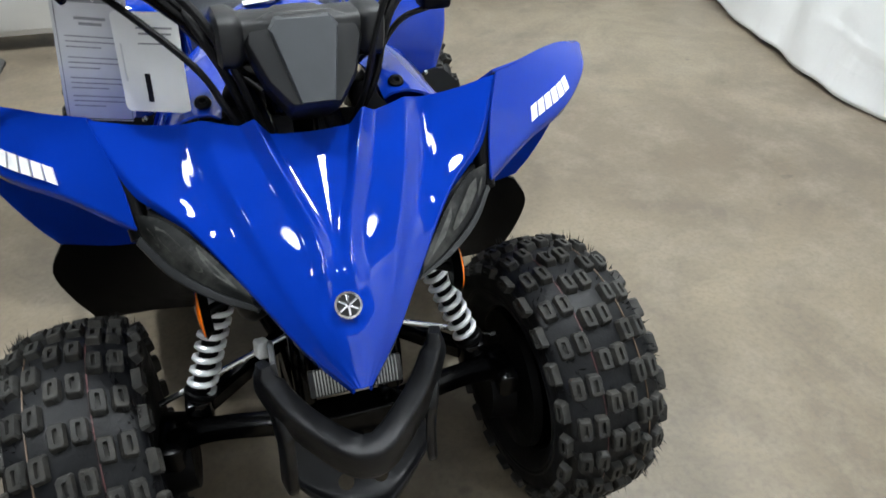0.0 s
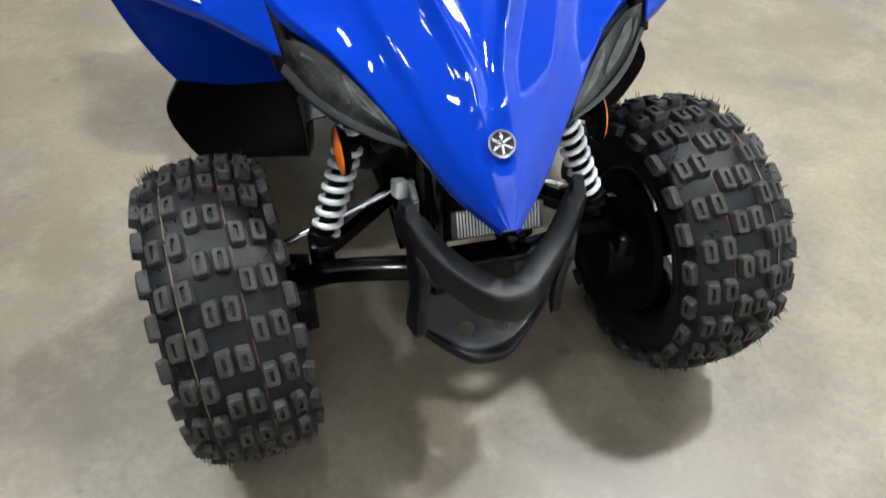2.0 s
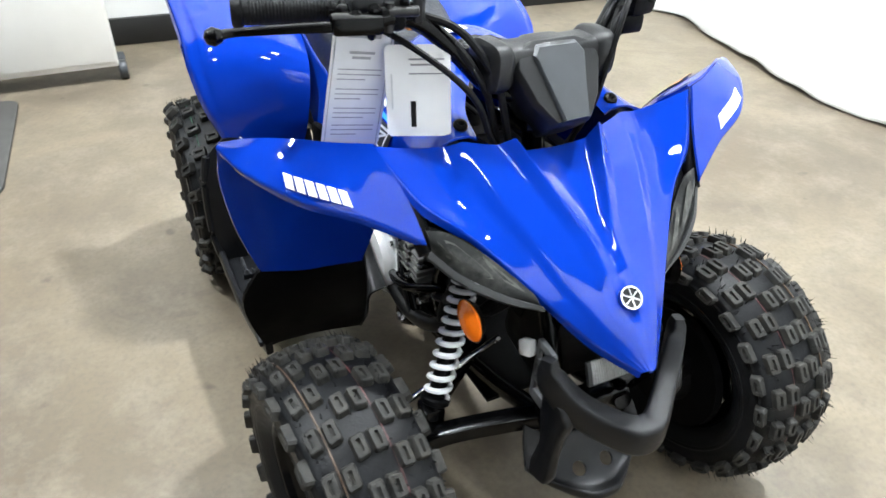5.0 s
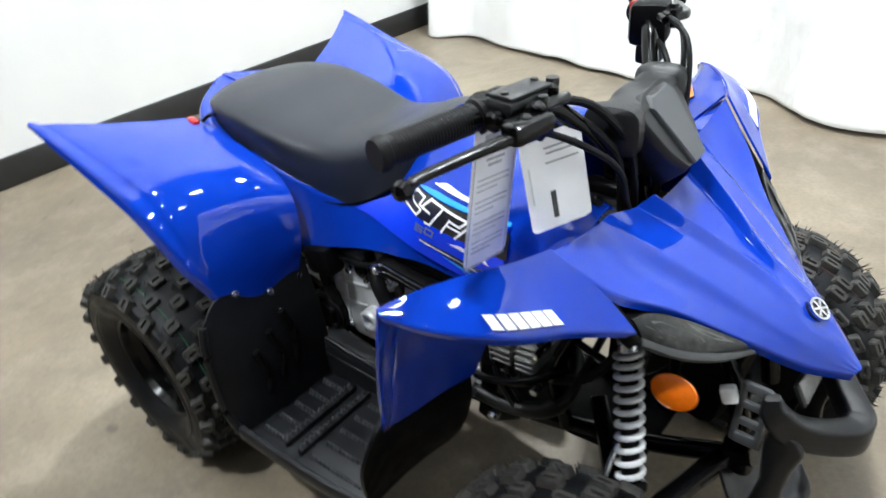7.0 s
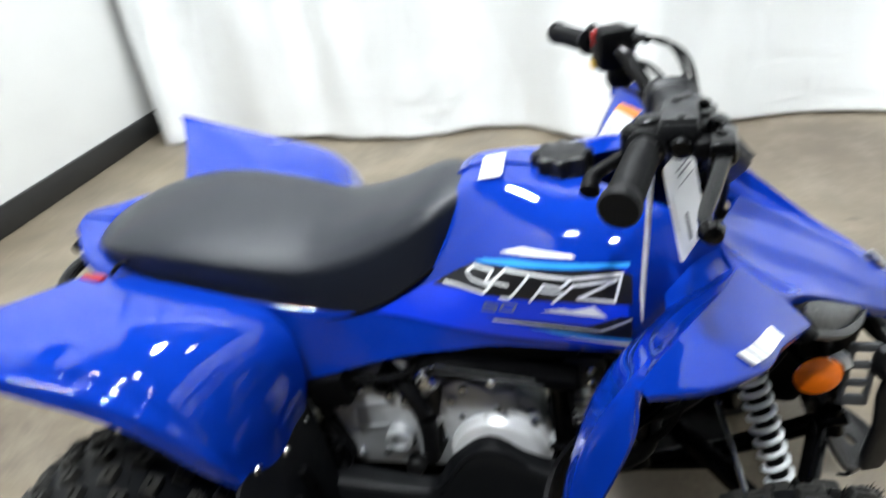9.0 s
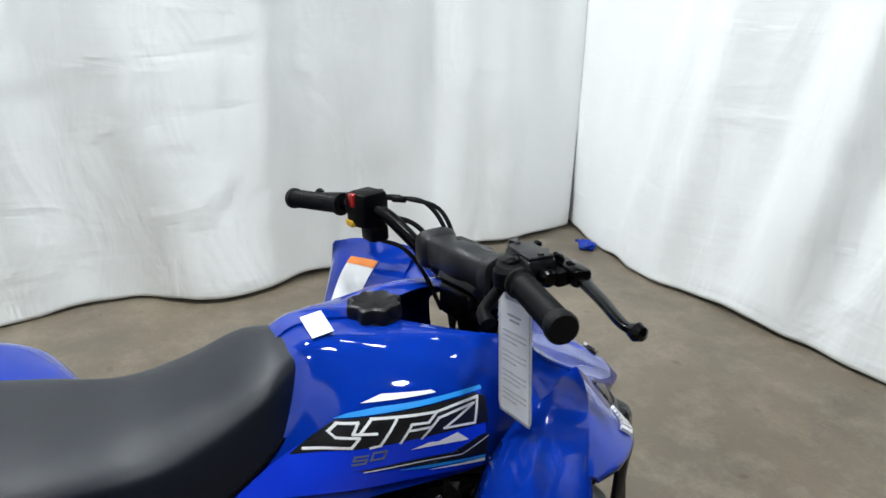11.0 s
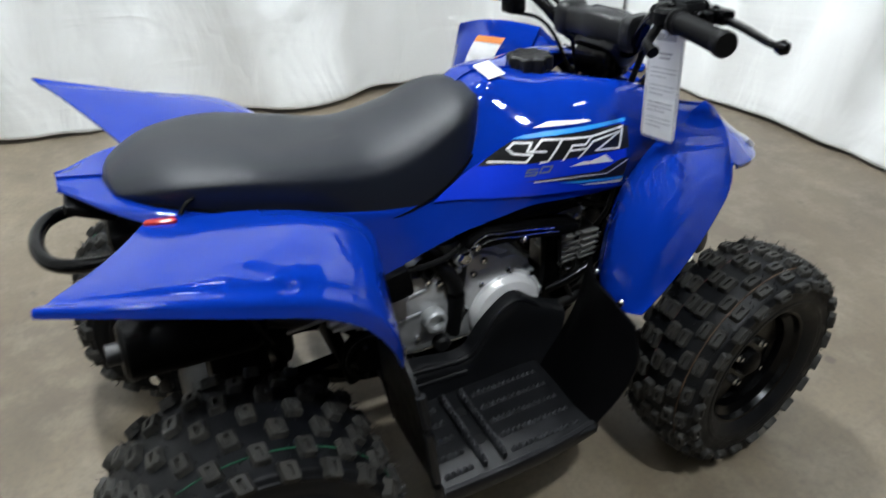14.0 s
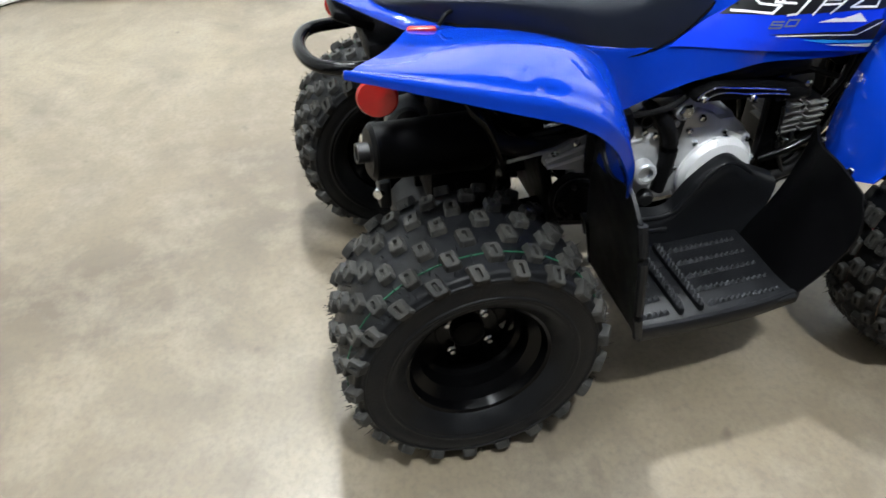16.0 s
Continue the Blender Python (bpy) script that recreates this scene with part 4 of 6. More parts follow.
def tyre_mesh(width, radius, rows, n, seed, bead=1.0):
    """A balloon tyre with slotted tread blocks and moulding hairs, about the x axis."""
    rng = random.Random(seed)
    h = width / 2
    deep = 0.0095
    crown = radius - deep
    prof = [(-0.70 * h, 0.108), (-0.80 * h, 0.112), (-0.93 * h, 0.124), (-0.985 * h, 0.132), (-0.985 * h, 0.135), (-1.0 * h, 0.137), (-1.0 * h, 0.1395), (-0.985 * h, 0.1415), (-0.99 * h, 0.150), (-0.975 * h, 0.160), (-0.985 * h, 0.162), (-0.980 * h, 0.165), (-0.955 * h, 0.167), (-0.91 * h, 0.174), (-0.80 * h, crown - 0.010), (-0.6 * h, crown - 0.005),
            (-0.3 * h, crown - 0.001), (0, crown)]
    prof = prof + [(-x, r) for x, r in prof[-2::-1]]
    prof = [(x, small_rim(r, bead)) for x, r in spline(prof, 3)]
    verts, faces = [], []
    m = 72
    for x, r in prof:
        for k in range(m):
            a = 2 * math.pi * k / m
            verts.append((x, r * math.cos(a), r * math.sin(a)))
    for i in range(len(prof) - 1):
        for k in range(m):
            faces.append((i * m + k, i * m + (k + 1) % m, (i + 1) * m + (k + 1) % m, (i + 1) * m + k))
    px = [p[0] for p in prof[len(prof) // 6: -(len(prof) // 6)]]
    pr = [p[1] for p in prof[len(prof) // 6: -(len(prof) // 6)]]

    def at(x):
        return float(np.interp(x, px, pr))

    first_lug = len(faces)
    for k in range(n):
        for offset, x0, wx, wa, tilt in rows:
            a0 = 2 * math.pi * (k + offset) / n
            r0 = at(x0)
            slope = math.atan2(at(x0 + 0.006) - at(x0 - 0.006), 0.012)
            cs, sn = math.cos(slope), math.sin(slope)
            start = len(verts)
            for u, v, w in LUG_V:
                u, v = (v, u) if wx > wa else (u, v)
                lx, lv, lh = u * wx / 2, v * wa / 2, w * deep - 0.003 * (w == 0)
                lv += lx * tilt
                x = x0 + lx * cs - lh * sn
                r = r0 + lx * sn + lh * cs
                a = a0 + lv / r
                verts.append((x, r * math.cos(a), r * math.sin(a)))
            faces.extend(tuple(start + q for q in f) for f in LUG_F)
    for _ in range(700):
        x0 = rng.choice((rng.uniform(-0.92, 0.92), rng.uniform(0.62, 0.95), rng.uniform(-0.95, -0.62))) * h
        a = rng.uniform(0, 2 * math.pi)
        r0 = at(x0) + rng.choice((0.0, deep - 0.001))
        lx, la, ln = rng.uniform(-0.003, 0.003), rng.uniform(-0.012, 0.012), rng.uniform(0.006, 0.0135)
        start = len(verts)
        for q in range(3):
            t = 2 * math.pi * q / 3
            verts.append((x0 + 0.0010 * math.cos(t), (r0 - 0.001) * math.cos(a + 0.005 * math.sin(t)), (r0 - 0.001) * math.sin(a + 0.005 * math.sin(t))))
        verts.append((x0 + lx, (r0 + ln) * math.cos(a + la), (r0 + ln) * math.sin(a + la)))
        faces.extend([(start, start + 1, start + 3), (start + 1, start + 2, start + 3), (start + 2, start, start + 3)])
    return verts, faces, first_lug


def wheel(place, s, width, radius, rows, n, dish, turn, label, stripe, bead=1.0):
    """A wheel whose outer face looks along s * x."""
    m = Matrix.Translation(place) @ Matrix.Rotation(radians(turn), 4, "Z") @ (Matrix.Rotation(math.pi, 4, "Z") if s < 0 else Matrix())
    wh = new("wheel")
    wh.parent = bike
    wh.matrix_world = m
    wh["label"] = label
    mesh = tyre_mesh(width, radius, rows, n, 5, bead)
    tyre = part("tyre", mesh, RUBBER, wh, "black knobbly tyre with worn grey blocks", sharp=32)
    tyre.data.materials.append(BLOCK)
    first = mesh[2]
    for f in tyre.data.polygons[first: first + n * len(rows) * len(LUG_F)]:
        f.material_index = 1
    h = width / 2
    rim_line = [(0.76 * h, 0.115), (0.80 * h, 0.1125), (0.77 * h, 0.108), (0.64 * h, 0.104), (0.52 * h, 0.092), (0.30 * h, 0.089), (0.24 * h, 0.084), (dish, 0.084), (dish - 0.006, 0.080),
                (-0.5 * h, 0.088), (-0.72 * h, 0.105), (-0.74 * h, 0.113), (-0.72 * h, 0.115), (-0.60 * h, 0.107), (0.60 * h, 0.107)]
    part("rim", lathe_bm([(x, small_rim(r, bead)) for x, r in rim_line], 56, None, True), STEEL_BLACK, wh, "black painted steel rim", sharp=25)
    part("paint_line", lathe_bm([(stripe[0] - 0.0009, stripe[1] - 0.002), (stripe[0] - 0.0007, stripe[1]), (stripe[0] + 0.0007, stripe[1]), (stripe[0] + 0.0009, stripe[1] - 0.002)], 72, None, True), stripe[2], wh, "thin painted line round the tyre")
    if len(stripe) > 3:
        part("paint_line", lathe_bm([(-stripe[0] * 0.55 - 0.0009, stripe[1]), (-stripe[0] * 0.55 - 0.0007, stripe[1] + 0.002), (-stripe[0] * 0.55 + 0.0007, stripe[1] + 0.002), (-stripe[0] * 0.55 + 0.0009, stripe[1])], 72, None, True), stripe[3], wh, "thin painted line round the tyre")
    disc = bmesh.new()
    add_lathe(disc, [(dish + 0.004, 0.0), (dish + 0.004, 0.046), (dish - 0.002, 0.05), (dish - 0.006, 0.046), (dish - 0.006, 0.0)], 32)
    for k in range(4):
        a = math.pi / 2 * k + 0.6
        add_box(disc, (dish - 0.001, 0.06 * math.cos(a), 0.06 * math.sin(a)), (0.006, 0.050, 0.070), 0.001, Matrix.Rotation(a, 4, "X"), 1)
    part("disc", disc, STEEL_BLACK, wh)
    part("hub", lathe_bm([(dish, 0.026), (dish + 0.016, 0.024), (dish + 0.02, 0.018), (dish + 0.02, 0.0)], 24), PLASTIC, wh, "black hub cap")
    for k in range(4):
        a = math.pi / 2 * k + 0.95
        c = (dish + 0.003, 0.040 * math.cos(a), 0.040 * math.sin(a))
        part("wheel_nut", lathe_bm([(0, 0.008), (0.008, 0.0075), (0.010, 0.004), (0.014, 0.004), (0.014, 0.0)], 6, Matrix.Translation(c)), CHROME, wh, "bright wheel nut", smooth=False)
    return wh


FRONT_ROWS = [(0.0, -0.0108, 0.0175, 0.029, 0.1), (0.0, 0.0108, 0.0175, 0.029, -0.1), (0.5, -0.0525, 0.0175, 0.029, 0.1), (0.5, -0.0315, 0.0175, 0.029, 0.1),
              (0.5, 0.0525, 0.0175, 0.029, -0.1), (0.5, 0.0315, 0.0175, 0.029, -0.1), (0.0, -0.070, 0.0155, 0.029, 0.2), (0.0, 0.070, 0.0155, 0.029, -0.2)]
REAR_ROWS = [(0.0, 0.0, 0.026, 0.0215, 0.0), (0.5, -0.032, 0.026, 0.0215, 0.1), (0.5, 0.032, 0.026, 0.0215, -0.1), (0.0, -0.062, 0.026, 0.0215, 0.15), (0.0, 0.062, 0.026, 0.0215, -0.15),
             (0.5, -0.089, 0.024, 0.0215, 0.25), (0.5, 0.089, 0.024, 0.0215, -0.25)]
for s, fy in ((-1, 0.100), (1, 0.110)):
    wheel((0.307 * s, fy, 0.197), s, 0.147, 0.198, FRONT_ROWS, 22, 0.028, STEER, "front wheel with paired tread blocks", (0.042, 0.1855, ORANGE_LINE, RED_LINE))
    wheel((0.290 * s, 0.932, 0.194), s, 0.196, 0.195, REAR_ROWS, 21, 0.004, 0, "rear wheel with single tread blocks", (0.060, 0.1815, GREEN_LINE), 1.22)

RAKE = BODY_RAKE

# --- front end: bumper, springs, arms ---
bumper = part("front_bumper", tube_bm([(-0.089, 0.006, 0.440), (-0.086, 0.000, 0.414), (-0.068, -0.020, 0.385), (-0.042, -0.044, 0.367), (-0.016, -0.066, 0.358), (0, -0.071, 0.357),
                                       (0.016, -0.066, 0.358), (0.042, -0.044, 0.367), (0.068, -0.020, 0.385), (0.086, 0.000, 0.414), (0.089, 0.006, 0.440)],
                                      (0.006, 0.012, 0.0135, 0.0145, 0.016, 0.0165, 0.016, 0.0145, 0.0135, 0.012, 0.006), 20, 6, False, (0.95, 1.3), 0.34), BUMPER, bike, "dark grey moulded plastic front bumper", sharp=35)
for s in (-1, 1):
    blade = [(0.002, 0.402), (-0.026, 0.384), (-0.036, 0.364), (-0.028, 0.335), (-0.023, 0.300), (-0.025, 0.262), (-0.018, 0.244), (0.008, 0.244), (0.010, 0.268), (0.002, 0.310), (0.006, 0.360)]
    plate = plate_bm(blade, 0.012, Matrix.Translation((0.081 * s - 0.006, 0, 0)) @ SIDE, 0.0045)
    for v in plate.verts:
        v.co.x += s * (max(v.co.z - 0.33, 0) * 0.05 + max(0.30 - v.co.z, 0) * 0.06 + (v.co.y + 0.01) * 0.25)
    part("flank", plate, BUMPER, bumper, "upright flank joining the bar to the chin")
chin = [
    ((0, 0.030, 0.262), (0.030, 0.032, 0.264), (0.062, 0.040, 0.272), (0.080, 0.046, 0.285)),
    ((0, 0.010, 0.236), (0.034, 0.014, 0.238), (0.066, 0.024, 0.246), (0.086, 0.034, 0.262)),
    ((0, -0.022, 0.216), (0.030, -0.014, 0.218), (0.064, 0.008, 0.226), (0.088, 0.024, 0.246)),
    ((0, -0.040, 0.216), (0.024, -0.036, 0.216), (0.062, -0.006, 0.223), (0.090, 0.016, 0.240)),
    ((0, -0.042, 0.202), (0.026, -0.036, 0.203), (0.063, -0.004, 0.212), (0.089, 0.020, 0.230)),
    ((0, -0.026, 0.196), (0.028, -0.020, 0.197), (0.062, 0.008, 0.205), (0.084, 0.030, 0.225)),
]
whole = [[(-x, y, z) for x, y, z in line[:0:-1]] + list(line) for line in chin]
chin_bm = grid_bm(skin(whole, 16, 10))
gone = [f for f in chin_bm.faces if min((f.calc_center_median() - Vector((0.021 * k, -0.004, 0.227))).length for k in (-1, 1)) < 0.0095]
bmesh.ops.delete(chin_bm, geom=gone, context="FACES")
for v in chin_bm.verts:
    for k in (-1, 1):
        off = v.co - Vector((0.021 * k, -0.004, 0.227))
        if off.length < 0.0125 and v.is_boundary:
            v.co = Vector((0.021 * k, -0.004, 0.227)) + off.normalized() * 0.0098
bmesh.ops.solidify(chin_bm, geom=chin_bm.faces[:], thickness=0.004)
part("chin", chin_bm, BUMPER, bumper, "scooped plastic chin of the bumper", sharp=45)
plate = part("ribbed_plate", box_bm((0.0, -0.012, 0.415), (0.096, 0.006, 0.030), 0.002, Matrix.Rotation(radians(-25), 4, "X")), IRON, bike, "ribbed silver cooler plate under the nose")
for k in range(27):
    part("rib", box_bm((-0.0416 + 0.0032 * k, -0.0145, 0.418), (0.0015, 0.003, 0.028), 0.0004, Matrix.Rotation(radians(-25), 4, "X")), DARK_ALLOY, plate)
for s in (-1, 1):
    top, low = Vector((0.112 * s, 0.162, 0.452)), Vector((0.170 * s, 0.121, 0.300))
    shock = part("shock_absorber", rod_bm(top, low + (low - top).normalized() * 0.03, 0.011, 16, 0.002), PLASTIC, bike, "front shock absorber with a silver coil spring")
    m = axis(top, low)
    length = (low - top).length
    coil = []
    turns = 11.0
    for k in range(int(turns * 12) + 1):
        t = k / (turns * 12)
        f = 0.6 * t + 0.4 * t ** 1.4
        coil.append(m @ Vector((0.004 + (length - 0.006) * f, 0.0150 * math.cos(2 * math.pi * turns * t), 0.0150 * math.sin(2 * math.pi * turns * t))))
    part("coil_spring", tube_bm([tuple(c) for c in coil], 0.0037, 8, 1), SPRING, shock, "silver painted coil spring")
    part("top_mount", rod_bm(top - (low - top).normalized() * 0.028, top + (low - top).normalized() * 0.006, 0.013, 14, 0.003), CHROME, shock)
    part("collar", rod_bm(low - (low - top).normalized() * 0.004, low + (low - top).normalized() * 0.006, 0.0195, 18, 0.002), PLASTIC, shock)
    clevis = bmesh.new()
    add_box(clevis, low + Vector((0.006 * s, 0, -0.03)), (0.030, 0.030, 0.045), 0.005)
    part("clevis", clevis, STEEL_BLACK, shock)
    arm = part("front_arm", tube_bm([(0.050 * s, 0.050, 0.285), (0.100 * s, 0.068, 0.278), (0.175 * s, 0.095, 0.258), (0.235 * s, 0.100, 0.235)], 0.013, 10, 5, False, (1, 1)), STEEL_BLACK, bike, "black steel front suspension arm")
    part("rear_leg", tube_bm([(0.050 * s, 0.230, 0.275), (0.120 * s, 0.175, 0.266), (0.185 * s, 0.130, 0.255)], 0.012, 10, 5, False, (1, 1)), STEEL_BLACK, arm)
    part("knuckle", box_bm((0.225 * s, 0.102, 0.215), (0.05, 0.06, 0.08), 0.010), STEEL_BLACK, arm)
    part("tie_rod", rod_bm((0.050 * s, 0.175, 0.318), (0.225 * s, 0.150, 0.262), 0.0042, 10), CHROME, bike, "bright steel tie rod")
    drum = RAKE.inverted() @ axis((0.200 * s, 0.105, 0.197), (0.26 * s, 0.105, 0.197))
    part("brake_drum", lathe_bm([(0, 0.03), (0.0, 0.05), (0.034, 0.055), (0.040, 0.100), (0.052, 0.102), (0.052, 0.0)], 36, drum), PLASTIC, bike, "black brake drum and backing plate")
    amber = part("side_reflector", lathe_bm([(-0.004, 0.0), (-0.004, 0.022), (0.0, 0.0265), (0.003, 0.025), (0.0055, 0.016), (0.0065, 0.0)], 28, axis((0.142 * s, 0.092, 0.446), (1.142 * s, 0.0, 0.45))), AMBER, bike, "round amber side reflector")
    part("back_cup", lathe_bm([(-0.008, 0.0), (-0.008, 0.020), (0.0005, 0.0278), (0.0012, 0.0272)], 28, axis((0.142 * s, 0.092, 0.446), (1.142 * s, 0.0, 0.45))), PLASTIC, amber)
    part("stalk", rod_bm((0.10 * s, 0.11, 0.45), (0.138 * s, 0.095, 0.446), 0.006), PLASTIC, amber)
part("white_connector", box_bm((-0.088, 0.050, 0.420), (0.014, 0.018, 0.020), 0.003, pose(0, 0, 0, -20, 10, 15)), WHITE_INK, bike, "small white plastic cable clip")

# --- chassis: steel tubes and the dark parts within ---
chassis = part("chassis", tube_bm([(-0.05, 0.02, 0.30), (-0.06, 0.20, 0.235), (-0.075, 0.45, 0.20), (-0.075, 0.70, 0.21), (-0.06, 0.92, 0.28)], 0.013, 10), STEEL_BLACK, bike, "black steel tube frame")
part("frame_tube", tube_bm([(0.05, 0.02, 0.30), (0.06, 0.20, 0.235), (0.075, 0.45, 0.20), (0.075, 0.70, 0.21), (0.06, 0.92, 0.28)], 0.013, 10), STEEL_BLACK, chassis)
for s in (-1, 1):
    part("frame_tube", tube_bm([(0.05 * s, 0.03, 0.27), (0.05 * s, 0.055, 0.40), (0.045 * s, 0.12, 0.50), (0.04 * s, 0.24, 0.56), (0.05 * s, 0.45, 0.53), (0.07 * s, 0.70, 0.50), (0.06 * s, 0.98, 0.54)], 0.012, 10), STEEL_BLACK, chassis)
    part("frame_tube", tube_bm([(0.07 * s, 0.27, 0.225), (0.10 * s, 0.27, 0.35), (0.09 * s, 0.22, 0.47), (0.05 * s, 0.20, 0.53)], 0.011, 10), STEEL_BLACK, chassis)
    part("frame_tube", rod_bm((0.075 * s, 0.62, 0.21), (0.085 * s, 0.90, 0.50), 0.011, 10), STEEL_BLACK, chassis)
part("steering_column", rod_bm((0, 0.235, 0.66), (0, 0.15, 0.27), 0.014), STEEL_BLACK, chassis)
part("front_box", box_bm((0, 0.11, 0.40), (0.10, 0.11, 0.17), 0.02, Matrix.Rotation(radians(12), 4, "X")), PLASTIC, chassis)
for s in (-1, 1):
    liner = mirror([((0.070, 0.10, 0.50), (0.085, 0.20, 0.53), (0.095, 0.34, 0.51)), ((0.068, 0.09, 0.46), (0.082, 0.18, 0.475), (0.088, 0.30, 0.47)), ((0.066, 0.10, 0.42), (0.080, 0.17, 0.43), (0.085, 0.26, 0.44))], s)
    part("inner_liner", grid_bm(skin(liner, 4, 4), 0.004 * s), PLASTIC, chassis, "black plastic inner panel")
    part("hose", tube_bm([(0.085 * s, 0.13, 0.49), (0.105 * s, 0.17, 0.44), (0.108 * s, 0.22, 0.37), (0.098 * s, 0.30, 0.32)], 0.007, 8), GRIP, chassis)
    part("hose", tube_bm([(0.080 * s, 0.10, 0.45), (0.098 * s, 0.15, 0.40), (0.102 * s, 0.24, 0.42), (0.105 * s, 0.33, 0.45)], 0.005, 8), GRIP, chassis)
part("under_tray", box_bm((0, 0.25, 0.505), (0.20, 0.20, 0.10), 0.03), PLASTIC, chassis)
part("front_cross", box_bm((0, 0.04, 0.29), (0.12, 0.035, 0.05), 0.006), STEEL_BLACK, chassis)
ladder = bmesh.new()
for dy in (-0.0135, 0.0135):
    add_box(ladder, (-0.079, 0.026 + dy, 0.392), (0.006, 0.007, 0.092), 0.0015)
for k, wide in enumerate((0.012, 0.010, 0.010, 0.016)):
    add_box(ladder, (-0.079, 0.026, 0.434 - 0.027 * k), (0.006, 0.030, wide), 0.0015)
bmesh.ops.rotate(ladder, cent=(-0.079, 0.026, 0.392), matrix=Matrix.Rotation(radians(3), 3, "X"), verts=ladder.verts)
part("front_bracket", ladder, GREY_BRACKET, chassis, "grey steel bracket with three oblong holes")
part("air_box", box_bm((0, 0.80, 0.46), (0.17, 0.24, 0.13), 0.02), PLASTIC, chassis)
part("mud_shield", box_bm((0.0, 0.745, 0.315), (0.19, 0.02, 0.22), 0.006, Matrix.Rotation(radians(-12), 4, "X")), PLASTIC, chassis)
part("rear_mud_shield", box_bm((0.0, 0.87, 0.35), (0.18, 0.13, 0.14), 0.02), PLASTIC, chassis)
# Added plate: keeps the bright floor from showing through the dark gap.
part("rear_gap_plate", box_bm((0.0, 0.83, 0.385), (0.012, 0.22, 0.23), 0.004), PLASTIC, chassis, "black plate added to shut out the lit floor ahead of the axle")
part("rear_liner", box_bm((0, 0.93, 0.545), (0.16, 0.16, 0.03), 0.01), PLASTIC, chassis)
part("rear_axle", rod_bm((-0.25, 0.926, 0.206), (0.25, 0.926, 0.206), 0.014), IRON, chassis)
part("axle_carrier", rod_bm((-0.07, 0.926, 0.201), (0.07, 0.926, 0.201), 0.05, 24, 0.006), IRON, chassis)
part("swing_arm", tube_bm([(0.09, 0.62, 0.24), (0.09, 0.78, 0.225), (0.06, 0.91, 0.21)], 0.02, 10, 5, False, (0.8, 1.2)), STEEL_BLACK, chassis)
part("swing_arm", tube_bm([(-0.06, 0.62, 0.24), (-0.06, 0.78, 0.225), (-0.05, 0.91, 0.21)], 0.018, 10, 5, False, (0.8, 1.2)), STEEL_BLACK, chassis)
part("rear_shock", rod_bm((0.0, 0.72, 0.44), (0.0, 0.86, 0.26), 0.022, 16, 0.004), PLASTIC, chassis)
part("axle_bolt", lathe_bm([(0, 0.010), (0.012, 0.009), (0.013, 0.0)], 6, axis((-0.03, 1.0, 0.29), (-0.5, 1.4, 0.35))), CHROME, chassis, smooth=False)
part("tow_tab", box_bm((-0.02, 0.995, 0.285), (0.035, 0.02, 0.05), 0.004), IRON, chassis)

# grab bar at the tail
grab = part("grab_bar", tube_bm([(-0.085, 0.945, 0.538), (-0.086, 1.012, 0.530), (-0.070, 1.070, 0.532), (-0.028, 1.092, 0.534), (0.028, 1.092, 0.534), (0.070, 1.070, 0.532), (0.086, 1.012, 0.530),
                                 (0.085, 0.945, 0.538)], 0.0095, 12, 7), STEEL_BLACK, bike, "glossy black steel rear grab bar")
part("tail_bracket", box_bm((0.0, 1.02, 0.580), (0.10, 0.06, 0.014), 0.005, Matrix.Rotation(radians(24), 4, "X")), PLASTIC, grab)


def side_plate(outline, x, thick, bevel=0.003):
    """A plate standing along the bike: outline in (y, z), outer face at x, thick towards the middle."""
    return plate_bm(outline, thick, Matrix.Translation((x, 0, 0)) @ SIDE, bevel)


# silencer
muffler = part("silencer", lathe_bm([(0, 0.0), (0, 0.033), (0.005, 0.0385), (0.16, 0.042), (0.172, 0.036), (0.180, 0.020), (0.185, 0.0)], 32, axis((-0.150, 1.030, 0.440), (-0.135, 0.85, 0.425))), PLASTIC, bike, "matt black exhaust silencer")
part("outlet", lathe_bm([(-0.016, 0.011), (-0.016, 0.014), (0.01, 0.014), (0.01, 0.011)], 18, axis((-0.150, 1.030, 0.440), (-0.135, 0.85, 0.425)), True), IRON, muffler)
part("end_band", lathe_bm([(0.006, 0.0375), (0.006, 0.0395), (0.012, 0.0400), (0.012, 0.0375)], 32, axis((-0.150, 1.030, 0.440), (-0.135, 0.85, 0.425)), True), PLASTIC, muffler)
part("exhaust_pipe", tube_bm([(-0.137, 0.86, 0.425), (-0.13, 0.80, 0.40), (-0.105, 0.72, 0.40), (-0.09, 0.60, 0.44), (-0.08, 0.45, 0.42), (-0.07, 0.36, 0.40)], 0.014, 12), IRON, muffler)
part("silencer_strap", tube_bm([(-0.140, 0.910, 0.530), (-0.190, 0.897, 0.510), (-0.198, 0.873, 0.465), (-0.196, 0.853, 0.400), (-0.180, 0.848, 0.350)], 0.008, 10, 6, False, (1.3, 0.6)), STEEL_BLACK, muffler, "glossy black curved strap")
mount = part("rear_mount", side_plate([(0.992, 0.405), (0.988, 0.436), (0.972, 0.462), (0.948, 0.466), (0.925, 0.440), (0.930, 0.405)], -0.062, 0.02, 0.004), GREY_BRACKET, chassis, "grey cast rear mount behind the silencer")
part("boss", lathe_bm([(0, 0.020), (0.012, 0.020), (0.014, 0.014), (0.006, 0.012), (0.006, 0.0)], 24, axis((-0.062, 0.958, 0.432), (-1, 0.958, 0.432))), IRON, mount)

